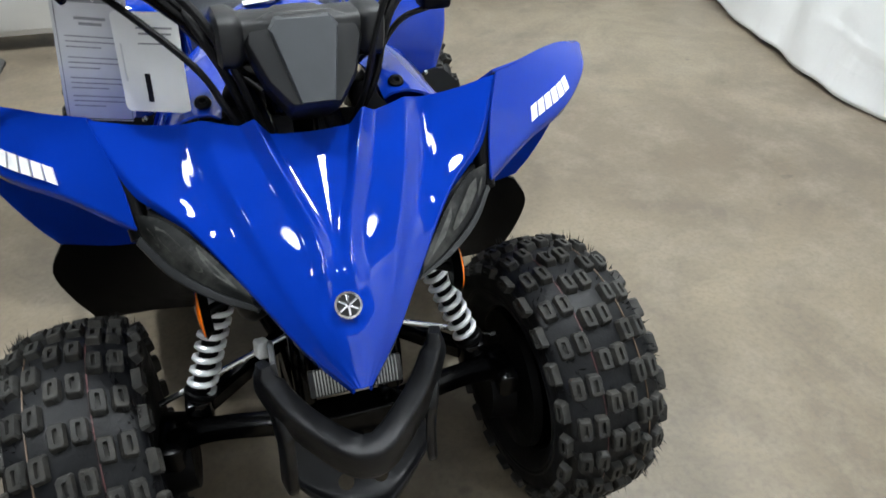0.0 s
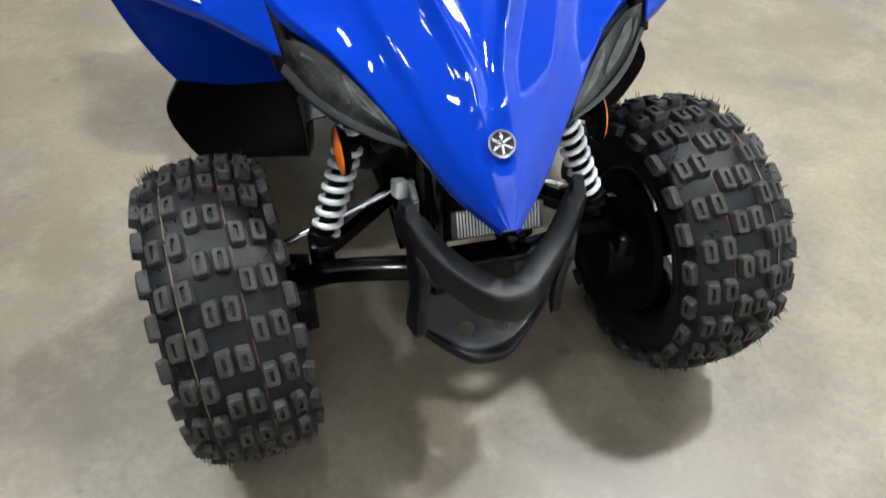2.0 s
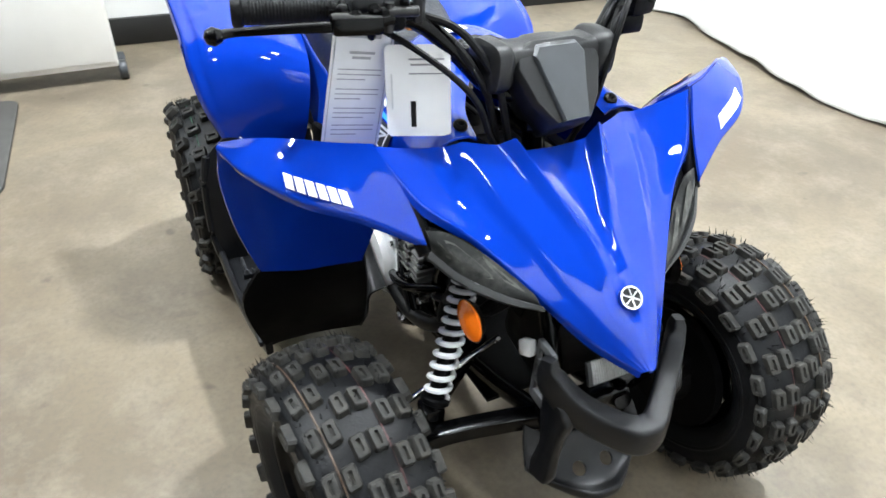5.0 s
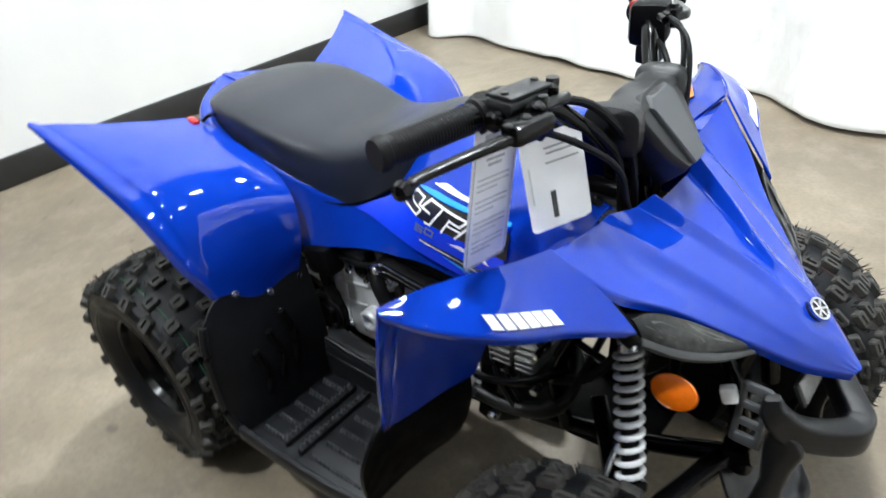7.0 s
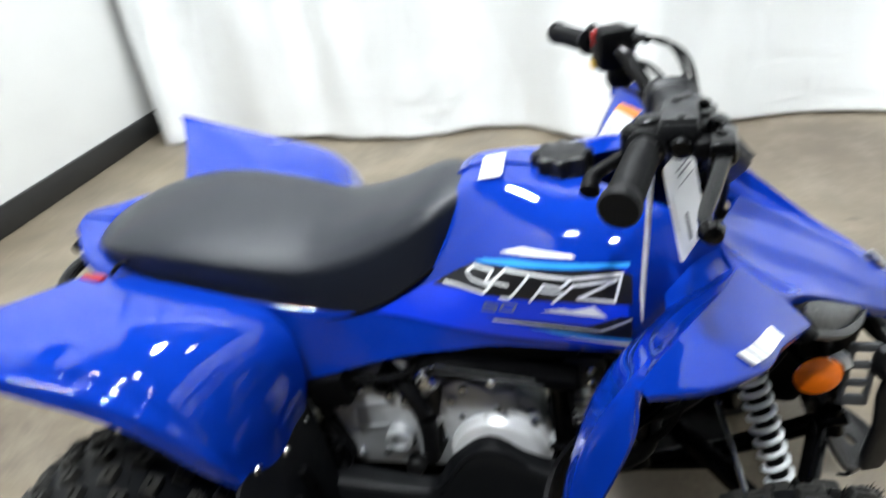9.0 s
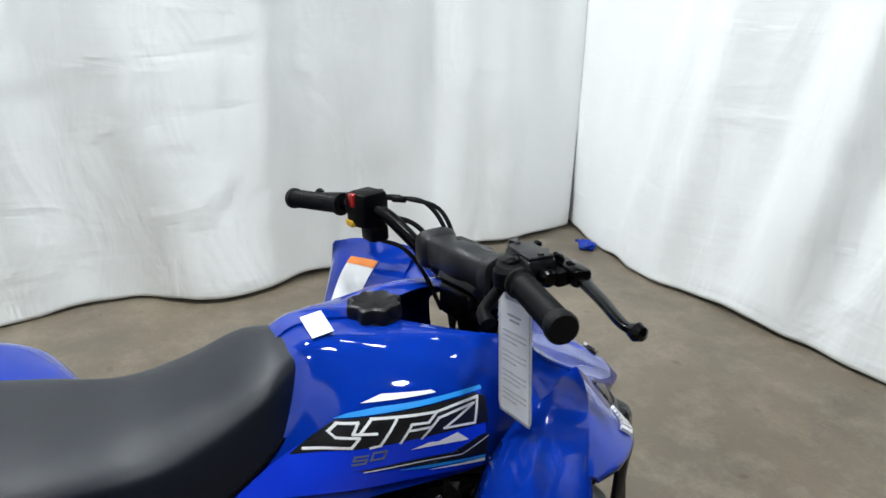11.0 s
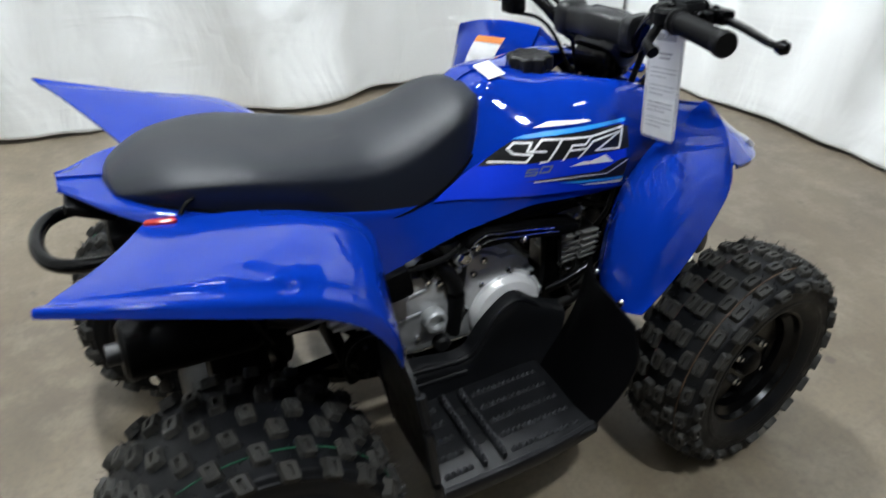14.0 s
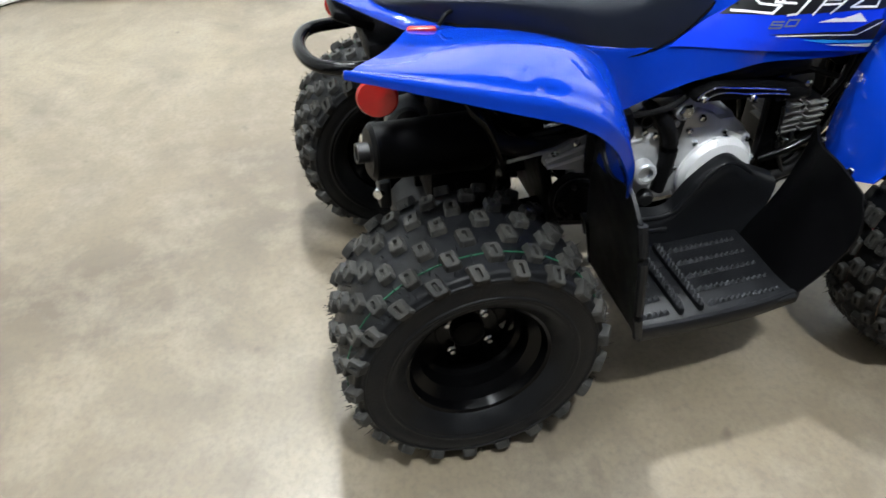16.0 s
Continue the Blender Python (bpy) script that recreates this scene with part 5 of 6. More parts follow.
# --- engine ---
engine = part("engine", box_bm((-0.045, 0.555, 0.315), (0.14, 0.26, 0.15), 0.025), ALLOY, bike, "cast alloy engine with bolted covers")
part("front_box", box_bm((0.0, 0.085, 0.490), (0.11, 0.075, 0.060), 0.010), PLASTIC, bike, "black box under the nose panel")
part("gear_case", side_plate([(0.705, 0.262), (0.617, 0.271), (0.577, 0.288), (0.562, 0.330), (0.572, 0.385), (0.610, 0.396), (0.665, 0.402), (0.712, 0.385)], -0.116, 0.06, 0.006), ALLOY, engine, "flat cast alloy gear case")
part("case_flange", side_plate([(0.708, 0.255), (0.614, 0.265), (0.572, 0.284), (0.557, 0.330), (0.568, 0.391), (0.610, 0.403), (0.668, 0.408), (0.716, 0.390)], -0.098, 0.008, 0.002), ALLOY, engine)
part("clutch_cover", lathe_bm([(-0.030, 0.068), (0.006, 0.068), (0.008, 0.0645), (0.018, 0.0645), (0.022, 0.061), (0.028, 0.058), (0.032, 0.046), (0.034, 0.0)], 44, axis((-0.104, 0.462, 0.290), (-1, 0.462, 0.290))), SILVER, engine, "round pale alloy clutch cover")
part("cover_ring", lathe_bm([(0.002, 0.060), (0.002, 0.0725), (0.009, 0.0725), (0.010, 0.060)], 44, axis((-0.104, 0.462, 0.290), (-1, 0.462, 0.290)), True), SILVER, engine)
for k in range(5):
    a = math.radians(14 + 40 * k)
    cy, cz = 0.462 + 0.073 * math.cos(a), 0.290 + 0.073 * math.sin(a)
    part("cover_ear", rod_bm((-0.095, cy, cz), (-0.114, cy, cz), 0.0085, 14, 0.002), ALLOY, engine)
    part("cover_screw", lathe_bm([(0, 0.0052), (0.005, 0.0052), (0.006, 0.004), (0.006, 0.0)], 8, axis((-0.113, cy, cz), (-1, cy, cz))), CHROME, engine, smooth=False)
part("upper_case", side_plate([(0.548, 0.330), (0.556, 0.400), (0.546, 0.420), (0.520, 0.428), (0.484, 0.412), (0.440, 0.384), (0.402, 0.352), (0.398, 0.315), (0.420, 0.270), (0.530, 0.262)], -0.100, 0.06, 0.007), ALLOY, engine, "tapering cast alloy case")
part("upper_case_step", side_plate([(0.532, 0.350), (0.528, 0.395), (0.505, 0.406), (0.478, 0.395), (0.425, 0.352), (0.440, 0.320)], -0.111, 0.02, 0.004), ALLOY, engine)
# Near-black plate that paints the shade between the cases.
part("gap_shade", side_plate([(0.580, 0.255), (0.548, 0.255), (0.546, 0.400), (0.575, 0.410)], -0.088, 0.03, 0.002), IRON, engine, "dark plate standing in for the shade in the gap between the two cases")
part("cap_neck", rod_bm((-0.095, 0.540, 0.415), (-0.128, 0.541, 0.417), 0.016, 20, 0.003), ALLOY, engine)
part("cap", lathe_bm([(0, 0.013), (0.004, 0.013), (0.007, 0.009), (0.007, 0.0)], 6, axis((-0.126, 0.541, 0.417), (-1, 0.541, 0.417))), CHROME, engine, smooth=False)
part("open_tube", lathe_bm([(0, 0.012), (0.022, 0.012), (0.022, 0.009), (0, 0.009)], 20, axis((-0.105, 0.603, 0.408), (-1, 0.603, 0.415)), True), GRIP, engine, "black rubber tube end")
part("sprocket_boss", lathe_bm([(0, 0.0195), (0.026, 0.0195), (0.029, 0.017), (0.029, 0.0125), (0.020, 0.0115), (0.020, 0.0)], 24, axis((-0.108, 0.594, 0.317), (-1, 0.594, 0.317))), ALLOY, engine, sharp=30)
part("drain_boss", rod_bm((-0.10, 0.580, 0.262), (-0.132, 0.580, 0.262), 0.014, 16, 0.004), IRON, engine)
part("seam_hose", tube_bm([(-0.105, 0.600, 0.432), (-0.124, 0.570, 0.400), (-0.122, 0.553, 0.350), (-0.118, 0.556, 0.270)], (0.008, 0.012, 0.0135, 0.010), 12), GRIP, engine)
part("seam_arm", side_plate([(0.590, 0.402), (0.545, 0.412), (0.528, 0.396), (0.534, 0.352), (0.530, 0.300), (0.548, 0.262), (0.572, 0.270), (0.566, 0.330), (0.572, 0.372)], -0.116, 0.012, 0.004), IRON, engine, "dark cast arm between the two cases")
for ay, az in ((0.540, 0.340), (0.548, 0.392)):
    part("bolt", lathe_bm([(-0.004, 0.007), (0.003, 0.0065), (0.006, 0.0)], 8, axis((-0.117, ay, az), (-1, ay, az))), DARK_ALLOY, engine, "dull bolt head", smooth=False)
for ay, az, ar in ((0.470, 0.500, 0.010), (0.440, 0.494, 0.008), (0.410, 0.498, 0.011), (0.375, 0.482, 0.009)):
    part("linkage", rod_bm((-0.09, ay, az), (-0.128, ay - 0.006, az), ar, 12, 0.002), IRON, engine, "dark throttle linkage")
    part("bolt", lathe_bm([(0, 0.004), (0.003, 0.0035), (0.004, 0.0)], 8, axis((-0.127, ay - 0.006, az), (-1, ay - 0.006, az))), DARK_ALLOY, engine, "dull bolt head", smooth=False)
for k in range(5):
    for fy, wide in ((0.304 - 0.001 * k, 0.030), (0.344 - 0.001 * k, 0.034)):
        part("fin", box_bm((-0.085, fy, 0.350 + 0.0112 * k), (0.084 - 0.003 * abs(k - 2), wide, 0.0036), 0.001, Matrix.Rotation(radians(-5), 4, "X")), FIN, engine, "cast cylinder cooling fin")
for dy, dz in ((0.286, 0.385), (0.330, 0.392), (0.340, 0.330), (0.290, 0.318)):
    part("stud", rod_bm((-0.09, dy, dz), (-0.124, dy, dz), 0.006, 8, 0.001), CHROME, engine)
part("cylinder", box_bm((-0.05, 0.322, 0.345), (0.085, 0.052, 0.11), 0.012), IRON, engine)
part("valve_cover", box_bm((-0.085, 0.430, 0.472), (0.10, 0.17, 0.030), 0.012), PLASTIC, engine)
bar = part("valve_cover_trim", side_plate([(0.552, 0.448), (0.545, 0.458), (0.518, 0.470), (0.440, 0.458), (0.379, 0.446), (0.350, 0.440), (0.348, 0.426), (0.381, 0.426), (0.452, 0.438), (0.543, 0.443)], -0.152, 0.07, 0.004), PLASTIC, engine, "black moulded cover with a bright edge")
part("stripe", tube_bm([(-0.1535, 0.546, 0.450), (-0.1535, 0.536, 0.459), (-0.1535, 0.517, 0.4655), (-0.1535, 0.495, 0.462), (-0.1535, 0.448, 0.455), (-0.1535, 0.400, 0.446)], 0.0016, 6), CHROME, bar)
part("stripe", tube_bm([(-0.1535, 0.527, 0.452), (-0.1535, 0.512, 0.4555), (-0.1535, 0.490, 0.4535), (-0.1535, 0.468, 0.4485), (-0.1535, 0.455, 0.4475), (-0.1535, 0.420, 0.4430), (-0.1535, 0.390, 0.4370)], 0.0014, 6), CHROME, bar)
for by, bz, bx in ((0.535, 0.450, 0.155), (0.453, 0.441, 0.155), (0.640, 0.392, 0.119), (0.600, 0.385, 0.119), (0.580, 0.375, 0.119), (0.690, 0.380, 0.119), (0.620, 0.282, 0.119), (0.660, 0.275, 0.119), (0.582, 0.300, 0.119),
                   (0.500, 0.392, 0.114), (0.452, 0.352, 0.114), (0.518, 0.372, 0.114)):
    part("bolt", lathe_bm([(-0.006, 0.0065), (0.0, 0.0065), (0.003, 0.005), (0.004, 0.0)], 12, axis((-bx, by, bz), (-1, by, bz))), CHROME, engine, "bright bolt head")
part("breather_hose", tube_bm([(-0.11, 0.700, 0.45), (-0.125, 0.690, 0.41), (-0.128, 0.690, 0.36), (-0.12, 0.680, 0.31)], 0.010, 10), GRIP, engine)
for y0, z0, y1, z1 in ((0.600, 0.372, 0.690, 0.356), (0.612, 0.330, 0.695, 0.318), (0.655, 0.395, 0.662, 0.280)):
    part("case_rib", rod_bm((-0.1155, y0, z0), (-0.1155, y1, z1), 0.0035, 8), ALLOY, engine)
upright = part("frame_upright", side_plate([(0.392, 0.450), (0.366, 0.455), (0.356, 0.400), (0.343, 0.310), (0.312, 0.266), (0.320, 0.242), (0.372, 0.206), (0.398, 0.214), (0.386, 0.285), (0.388, 0.380)], -0.118, 0.016, 0.004), STEEL_BLACK, engine, "black pressed frame upright with a wide foot")
part("fold", tube_bm([(-0.120, 0.362, 0.395), (-0.122, 0.352, 0.320), (-0.121, 0.322, 0.262)], 0.0032, 8), BUMPER, upright)
part("bolt", lathe_bm([(-0.004, 0.0095), (0.004, 0.009), (0.008, 0.006), (0.008, 0.0)], 8, axis((-0.118, 0.366, 0.228), (-1, 0.366, 0.228))), CHROME, upright, "bright bolt head", smooth=False)
drive = part("drive_case", side_plate([(0.762, 0.352), (0.754, 0.376), (0.735, 0.386), (0.690, 0.396), (0.664, 0.372), (0.662, 0.330), (0.700, 0.332), (0.748, 0.340)], -0.118, 0.018, 0.006), ALLOY, engine, "cast alloy drive case")
part("case_rib", tube_bm([(-0.119, 0.758, 0.360), (-0.121, 0.735, 0.368), (-0.121, 0.690, 0.380)], 0.0035, 8), SILVER, drive)
part("case_rib", tube_bm([(-0.119, 0.755, 0.348), (-0.121, 0.730, 0.354), (-0.121, 0.690, 0.362)], 0.003, 8), SILVER, drive)
for dy, dz in ((0.745, 0.372), (0.712, 0.384), (0.676, 0.366), (0.684, 0.342)):
    part("bolt", lathe_bm([(-0.004, 0.0065), (0.003, 0.006), (0.005, 0.0)], 8, axis((-0.119, dy, dz), (-1, dy, dz))), CHROME, drive, "bright bolt head", smooth=False)
part("drum", lathe_bm([(0, 0.040), (0.016, 0.042), (0.020, 0.036), (0.024, 0.034), (0.022, 0.026), (0.028, 0.024), (0.030, 0.0)], 32, axis((-0.110, 0.706, 0.288), (-1, 0.706, 0.288))), PLASTIC, drive, "black drum with a raised rim")
part("rim_edge", lathe_bm([(0.0175, 0.0385), (0.0195, 0.0400), (0.0215, 0.0385), (0.0195, 0.0370)], 32, axis((-0.110, 0.706, 0.288), (-1, 0.706, 0.288)), True), FOOT, drive)
for k in range(5):
    aa = 2 * math.pi * k / 5
    part("drum_screw", lathe_bm([(0, 0.004), (0.004, 0.004), (0.005, 0.0)], 8, axis((-0.135, 0.706 + 0.029 * math.cos(aa), 0.288 + 0.029 * math.sin(aa)), (-1, 0.706 + 0.029 * math.cos(aa), 0.288 + 0.029 * math.sin(aa)))), IRON, drive, smooth=False)
part("down_tube", tube_bm([(-0.12, 0.690, 0.270), (-0.125, 0.680, 0.240), (-0.122, 0.672, 0.212)], 0.010, 10), STEEL_BLACK, drive)
part("lead", tube_bm([(-0.115, 0.80, 0.40), (-0.132, 0.77, 0.412), (-0.136, 0.72, 0.410), (-0.128, 0.66, 0.420)], 0.0035, 8), GRIP, drive)
part("lead", tube_bm([(-0.12, 0.82, 0.37), (-0.138, 0.79, 0.388), (-0.138, 0.75, 0.394), (-0.13, 0.70, 0.412)], 0.0035, 8), DARK_ALLOY, drive, "braided silver lead")
part("cross_pipe", tube_bm([(-0.125, 0.385, 0.305), (-0.133, 0.350, 0.320), (-0.131, 0.294, 0.344), (-0.10, 0.250, 0.365)], 0.007, 10), STEEL_BLACK, engine)
part("spark_lead", tube_bm([(-0.10, 0.70, 0.40), (-0.125, 0.72, 0.42), (-0.130, 0.76, 0.42), (-0.110, 0.80, 0.40)], 0.005, 8), GRIP, engine)
part("cable", tube_bm([(-0.12, 0.70, 0.43), (-0.128, 0.64, 0.425), (-0.132, 0.58, 0.43), (-0.125, 0.53, 0.452)], 0.005, 8), GRIP, engine)
part("skid_plate", box_bm((0, 0.30, 0.212), (0.15, 0.30, 0.006), 0.002, Matrix.Rotation(radians(-4), 4, "X")), PLASTIC, engine)
part("header_pipe", tube_bm([(-0.04, 0.300, 0.36), (-0.055, 0.262, 0.33), (-0.095, 0.270, 0.28), (-0.115, 0.330, 0.262), (-0.115, 0.42, 0.26)], 0.012, 12), IRON, engine)
part("wire", tube_bm([(-0.10, 0.24, 0.48), (-0.115, 0.27, 0.42), (-0.105, 0.31, 0.36), (-0.11, 0.33, 0.30)], 0.004, 8), GRIP, engine)
part("wire", tube_bm([(-0.09, 0.20, 0.45), (-0.11, 0.23, 0.36), (-0.10, 0.26, 0.30), (-0.08, 0.31, 0.25)], 0.005, 8), GRIP, engine)
part("head_cover", box_bm((-0.075, 0.352, 0.425), (0.09, 0.070, 0.05), 0.010), IRON, engine)
for by, bz in ((0.335, 0.435), (0.372, 0.435), (0.335, 0.415), (0.372, 0.415)):
    part("bolt", lathe_bm([(-0.004, 0.006), (0.003, 0.006), (0.005, 0.0)], 6, axis((-0.122, by, bz), (-1, by, bz))), CHROME, engine, "bright bolt head", smooth=False)
part("carburettor", box_bm((-0.06, 0.60, 0.45), (0.07, 0.07, 0.05), 0.015), IRON, engine)
part("cable", tube_bm([(-0.10, 0.60, 0.47), (-0.13, 0.50, 0.47), (-0.12, 0.38, 0.475), (-0.08, 0.28, 0.52)], 0.004, 8), GRIP, engine)
part("left_cover", rod_bm((0.02, 0.49, 0.33), (0.11, 0.49, 0.33), 0.07, 32, 0.01), ALLOY, engine)

# --- footwells ---
for s in (-1, 1):
    well = part("footwell", box_bm((0.252 * s, 0.556, 0.190), (0.175, 0.262, 0.012), 0.004, Matrix.Rotation(radians(-2), 4, "X")), FOOT, bike, "black moulded plastic footwell with a toothed tread")
    rim_line = [(0.325 * s, 0.418, 0.188), (0.338 * s, 0.50, 0.190), (0.344 * s, 0.60, 0.193), (0.347 * s, 0.690, 0.198)]
    part("outer_lip", tube_bm(rim_line, 0.009, 10, 5, False, (0.7, 1.4)), BUMPER, well)
    back = mirror([
        ((0.160, 0.694, 0.428), (0.228, 0.706, 0.402), (0.300, 0.716, 0.424), (0.341, 0.715, 0.394)),
        ((0.150, 0.692, 0.330), (0.230, 0.694, 0.325), (0.300, 0.698, 0.330), (0.352, 0.707, 0.330)),
        ((0.152, 0.688, 0.245), (0.230, 0.684, 0.240), (0.300, 0.688, 0.245), (0.354, 0.700, 0.250)),
        ((0.166, 0.682, 0.186), (0.235, 0.680, 0.186), (0.300, 0.684, 0.190), (0.347, 0.690, 0.192)),
    ], s)
    part("guard_box", box_bm((0.140 * s, 0.668, 0.418), (0.035, 0.060, 0.050), 0.010, Matrix.Rotation(radians(-10), 4, "X")), PLASTIC, well, "black plastic box above the guard")
    part("rear_guard", grid_bm(skin(back, 5, 4), 0.005 * s), FOOT, well, "black guard ahead of the rear wheel")
    part("guard_lip", tube_bm([(0.341 * s, 0.716, 0.394), (0.352 * s, 0.712, 0.34), (0.355 * s, 0.704, 0.25), (0.347 * s, 0.692, 0.194)], 0.007, 8), FOOT, well)
    for k in range(3):
        part("rib", tube_bm([((0.225 + 0.03 * k) * s, 0.690, 0.36 - 0.02 * k), ((0.215 + 0.03 * k) * s, 0.684, 0.31 - 0.02 * k), ((0.225 + 0.03 * k) * s, 0.682, 0.26 - 0.01 * k)], 0.006, 8), PLASTIC, well)
    front = mirror([
        ((0.185, 0.345, 0.395), (0.230, 0.372, 0.392), (0.285, 0.382, 0.392), (0.331, 0.376, 0.372)),
        ((0.180, 0.350, 0.330), (0.230, 0.378, 0.330), (0.290, 0.388, 0.330), (0.356, 0.382, 0.325)),
        ((0.176, 0.372, 0.260), (0.230, 0.398, 0.260), (0.290, 0.404, 0.262), (0.348, 0.396, 0.262)),
        ((0.172, 0.415, 0.188), (0.230, 0.425, 0.188), (0.290, 0.428, 0.190), (0.328, 0.420, 0.190)),
    ], s)
    part("front_guard", grid_bm(skin(front, 5, 4), 0.005 * s), PLASTIC, well, "black guard behind the front wheel")
    inner = mirror([
        ((0.172, 0.415, 0.186), (0.165, 0.440, 0.186), (0.160, 0.470, 0.186), (0.160, 0.515, 0.186), (0.164, 0.560, 0.186), (0.166, 0.620, 0.186), (0.168, 0.690, 0.186)),
        ((0.168, 0.385, 0.235), (0.160, 0.430, 0.240), (0.157, 0.468, 0.245), (0.156, 0.515, 0.235), (0.158, 0.560, 0.222), (0.160, 0.620, 0.220), (0.162, 0.695, 0.225)),
        ((0.166, 0.375, 0.280), (0.160, 0.425, 0.302), (0.159, 0.468, 0.326), (0.157, 0.515, 0.290), (0.155, 0.548, 0.240), (0.154, 0.620, 0.244), (0.156, 0.698, 0.252)),
        ((0.140, 0.375, 0.288), (0.140, 0.423, 0.310), (0.140, 0.468, 0.336), (0.138, 0.518, 0.297), (0.132, 0.552, 0.247), (0.128, 0.620, 0.250), (0.125, 0.698, 0.259)),
    ], s)
    part("ledge", tube_bm([(0.162 * s, 0.555, 0.222), (0.161 * s, 0.62, 0.225), (0.162 * s, 0.688, 0.230)], 0.0045, 8), BUMPER, well)
    part("hump_edge", tube_bm([(0.158 * s, 0.415, 0.300), (0.158 * s, 0.440, 0.322), (0.158 * s, 0.468, 0.332), (0.158 * s, 0.500, 0.312), (0.158 * s, 0.530, 0.268), (0.157 * s, 0.556, 0.246), (0.156 * s, 0.62, 0.248), (0.157 * s, 0.690, 0.255)], 0.0045, 8), BUMPER, well)
    part("inner_wall", grid_bm(skin(inner, 6, 4), 0.004 * s), FOOT, well, "black inner wall with a rounded hump")
    def saw(y0, y1, x, z, along):
        """A thin upright rib with a saw-tooth top, along the bike or across it."""
        n = max(2, round((y1 - y0) / 0.0092))
        low, top = [], []
        for k in range(2 * n + 1):
            u = y0 + (y1 - y0) * k / (2 * n)
            low.append((u, z))
            top.append((u, z + (0.0105 if k % 2 else 0.0045)))
        bm = bmesh.new()
        rails = []
        for line, half in ((low, 0.0042), (top, 0.0016)):
            for side in (-1, 1):
                rails.append([bm.verts.new(((x + half * side) * s, u, h) if along else (u * s, x + half * side, h)) for u, h in line])
        for a, b in ((0, 2), (2, 3), (3, 1)):
            for k in range(2 * n):
                bm.faces.new((rails[a][k], rails[a][k + 1], rails[b][k + 1], rails[b][k]))
        for k in (0, -1):
            bm.faces.new((rails[0][k], rails[1][k], rails[3][k], rails[2][k]))
        return bm

    for i in range(5):
        part("toothed_rib", saw(0.442, 0.562, 0.192 + 0.031 * i, 0.1945, True), TOOTH, well, smooth=False)
        part("toothed_rib", saw(0.626, 0.672, 0.192 + 0.031 * i, 0.1915, True), TOOTH, well, smooth=False)
    for dy in (0.578, 0.610):
        part("tread_bar", box_bm((0.250 * s, dy, 0.200), (0.150, 0.007, 0.014), 0.002), FOOT, well)
        part("toothed_rib", saw(0.182, 0.322, dy, 0.205, False), TOOTH, well, smooth=False)
    # Black discs on the uncut plate, for the shade inside drain holes.
    for hx, hy in ((0.215, 0.594), (0.275, 0.594), (0.240, 0.520), (0.300, 0.480)):
        part("drain_hole_shade", lathe_bm([(0, 0.0), (0, 0.009), (0.0015, 0.009), (0.0015, 0.0)], 16, axis((hx * s, hy, 0.1965 - 0.0012), (hx * s, hy, 1.0))), BLACK_INK, well, "black disc standing in for the shade in a drain hole", smooth=False)
    part("foot_peg", rod_bm((0.10 * s, 0.594, 0.178), (0.330 * s, 0.594, 0.180), 0.010), STEEL_BLACK, well)
    part("under_rail", rod_bm((0.318 * s, 0.455, 0.178), (0.328 * s, 0.640, 0.180), 0.006), CHROME, well)

# --- handlebar and what it carries (all turned a little to the left) ---
TURN = Matrix.Translation(PIVOT) @ Matrix.Rotation(radians(2.6), 4, "Y") @ Matrix.Rotation(radians(STEER), 4, "Z") @ Matrix.Translation(-PIVOT)
TURN = Matrix.Translation((0.0, 0.0, 0.655)) @ TURN @ Matrix.Translation((0.0, 0.0, -0.655))
bar_half = [(0.314, 0.339, 0.745), (0.205, 0.294, 0.749), (0.150, 0.267, 0.742), (0.112, 0.249, 0.714), (0.072, 0.227, 0.672), (0.035, 0.215, 0.660)]
bar_pts = [(-x, y, z) for x, y, z in bar_half] + bar_half[::-1]
bars = part("handlebar", tube_bm([tuple(TURN @ Vector(p)) for p in bar_pts], 0.0105, 14, 6), STEEL_BLACK, bike, "glossy black handlebar turned slightly to one side")


def on_bar(bm):
    bmesh.ops.transform(bm, matrix=TURN, verts=bm.verts)
    return bm


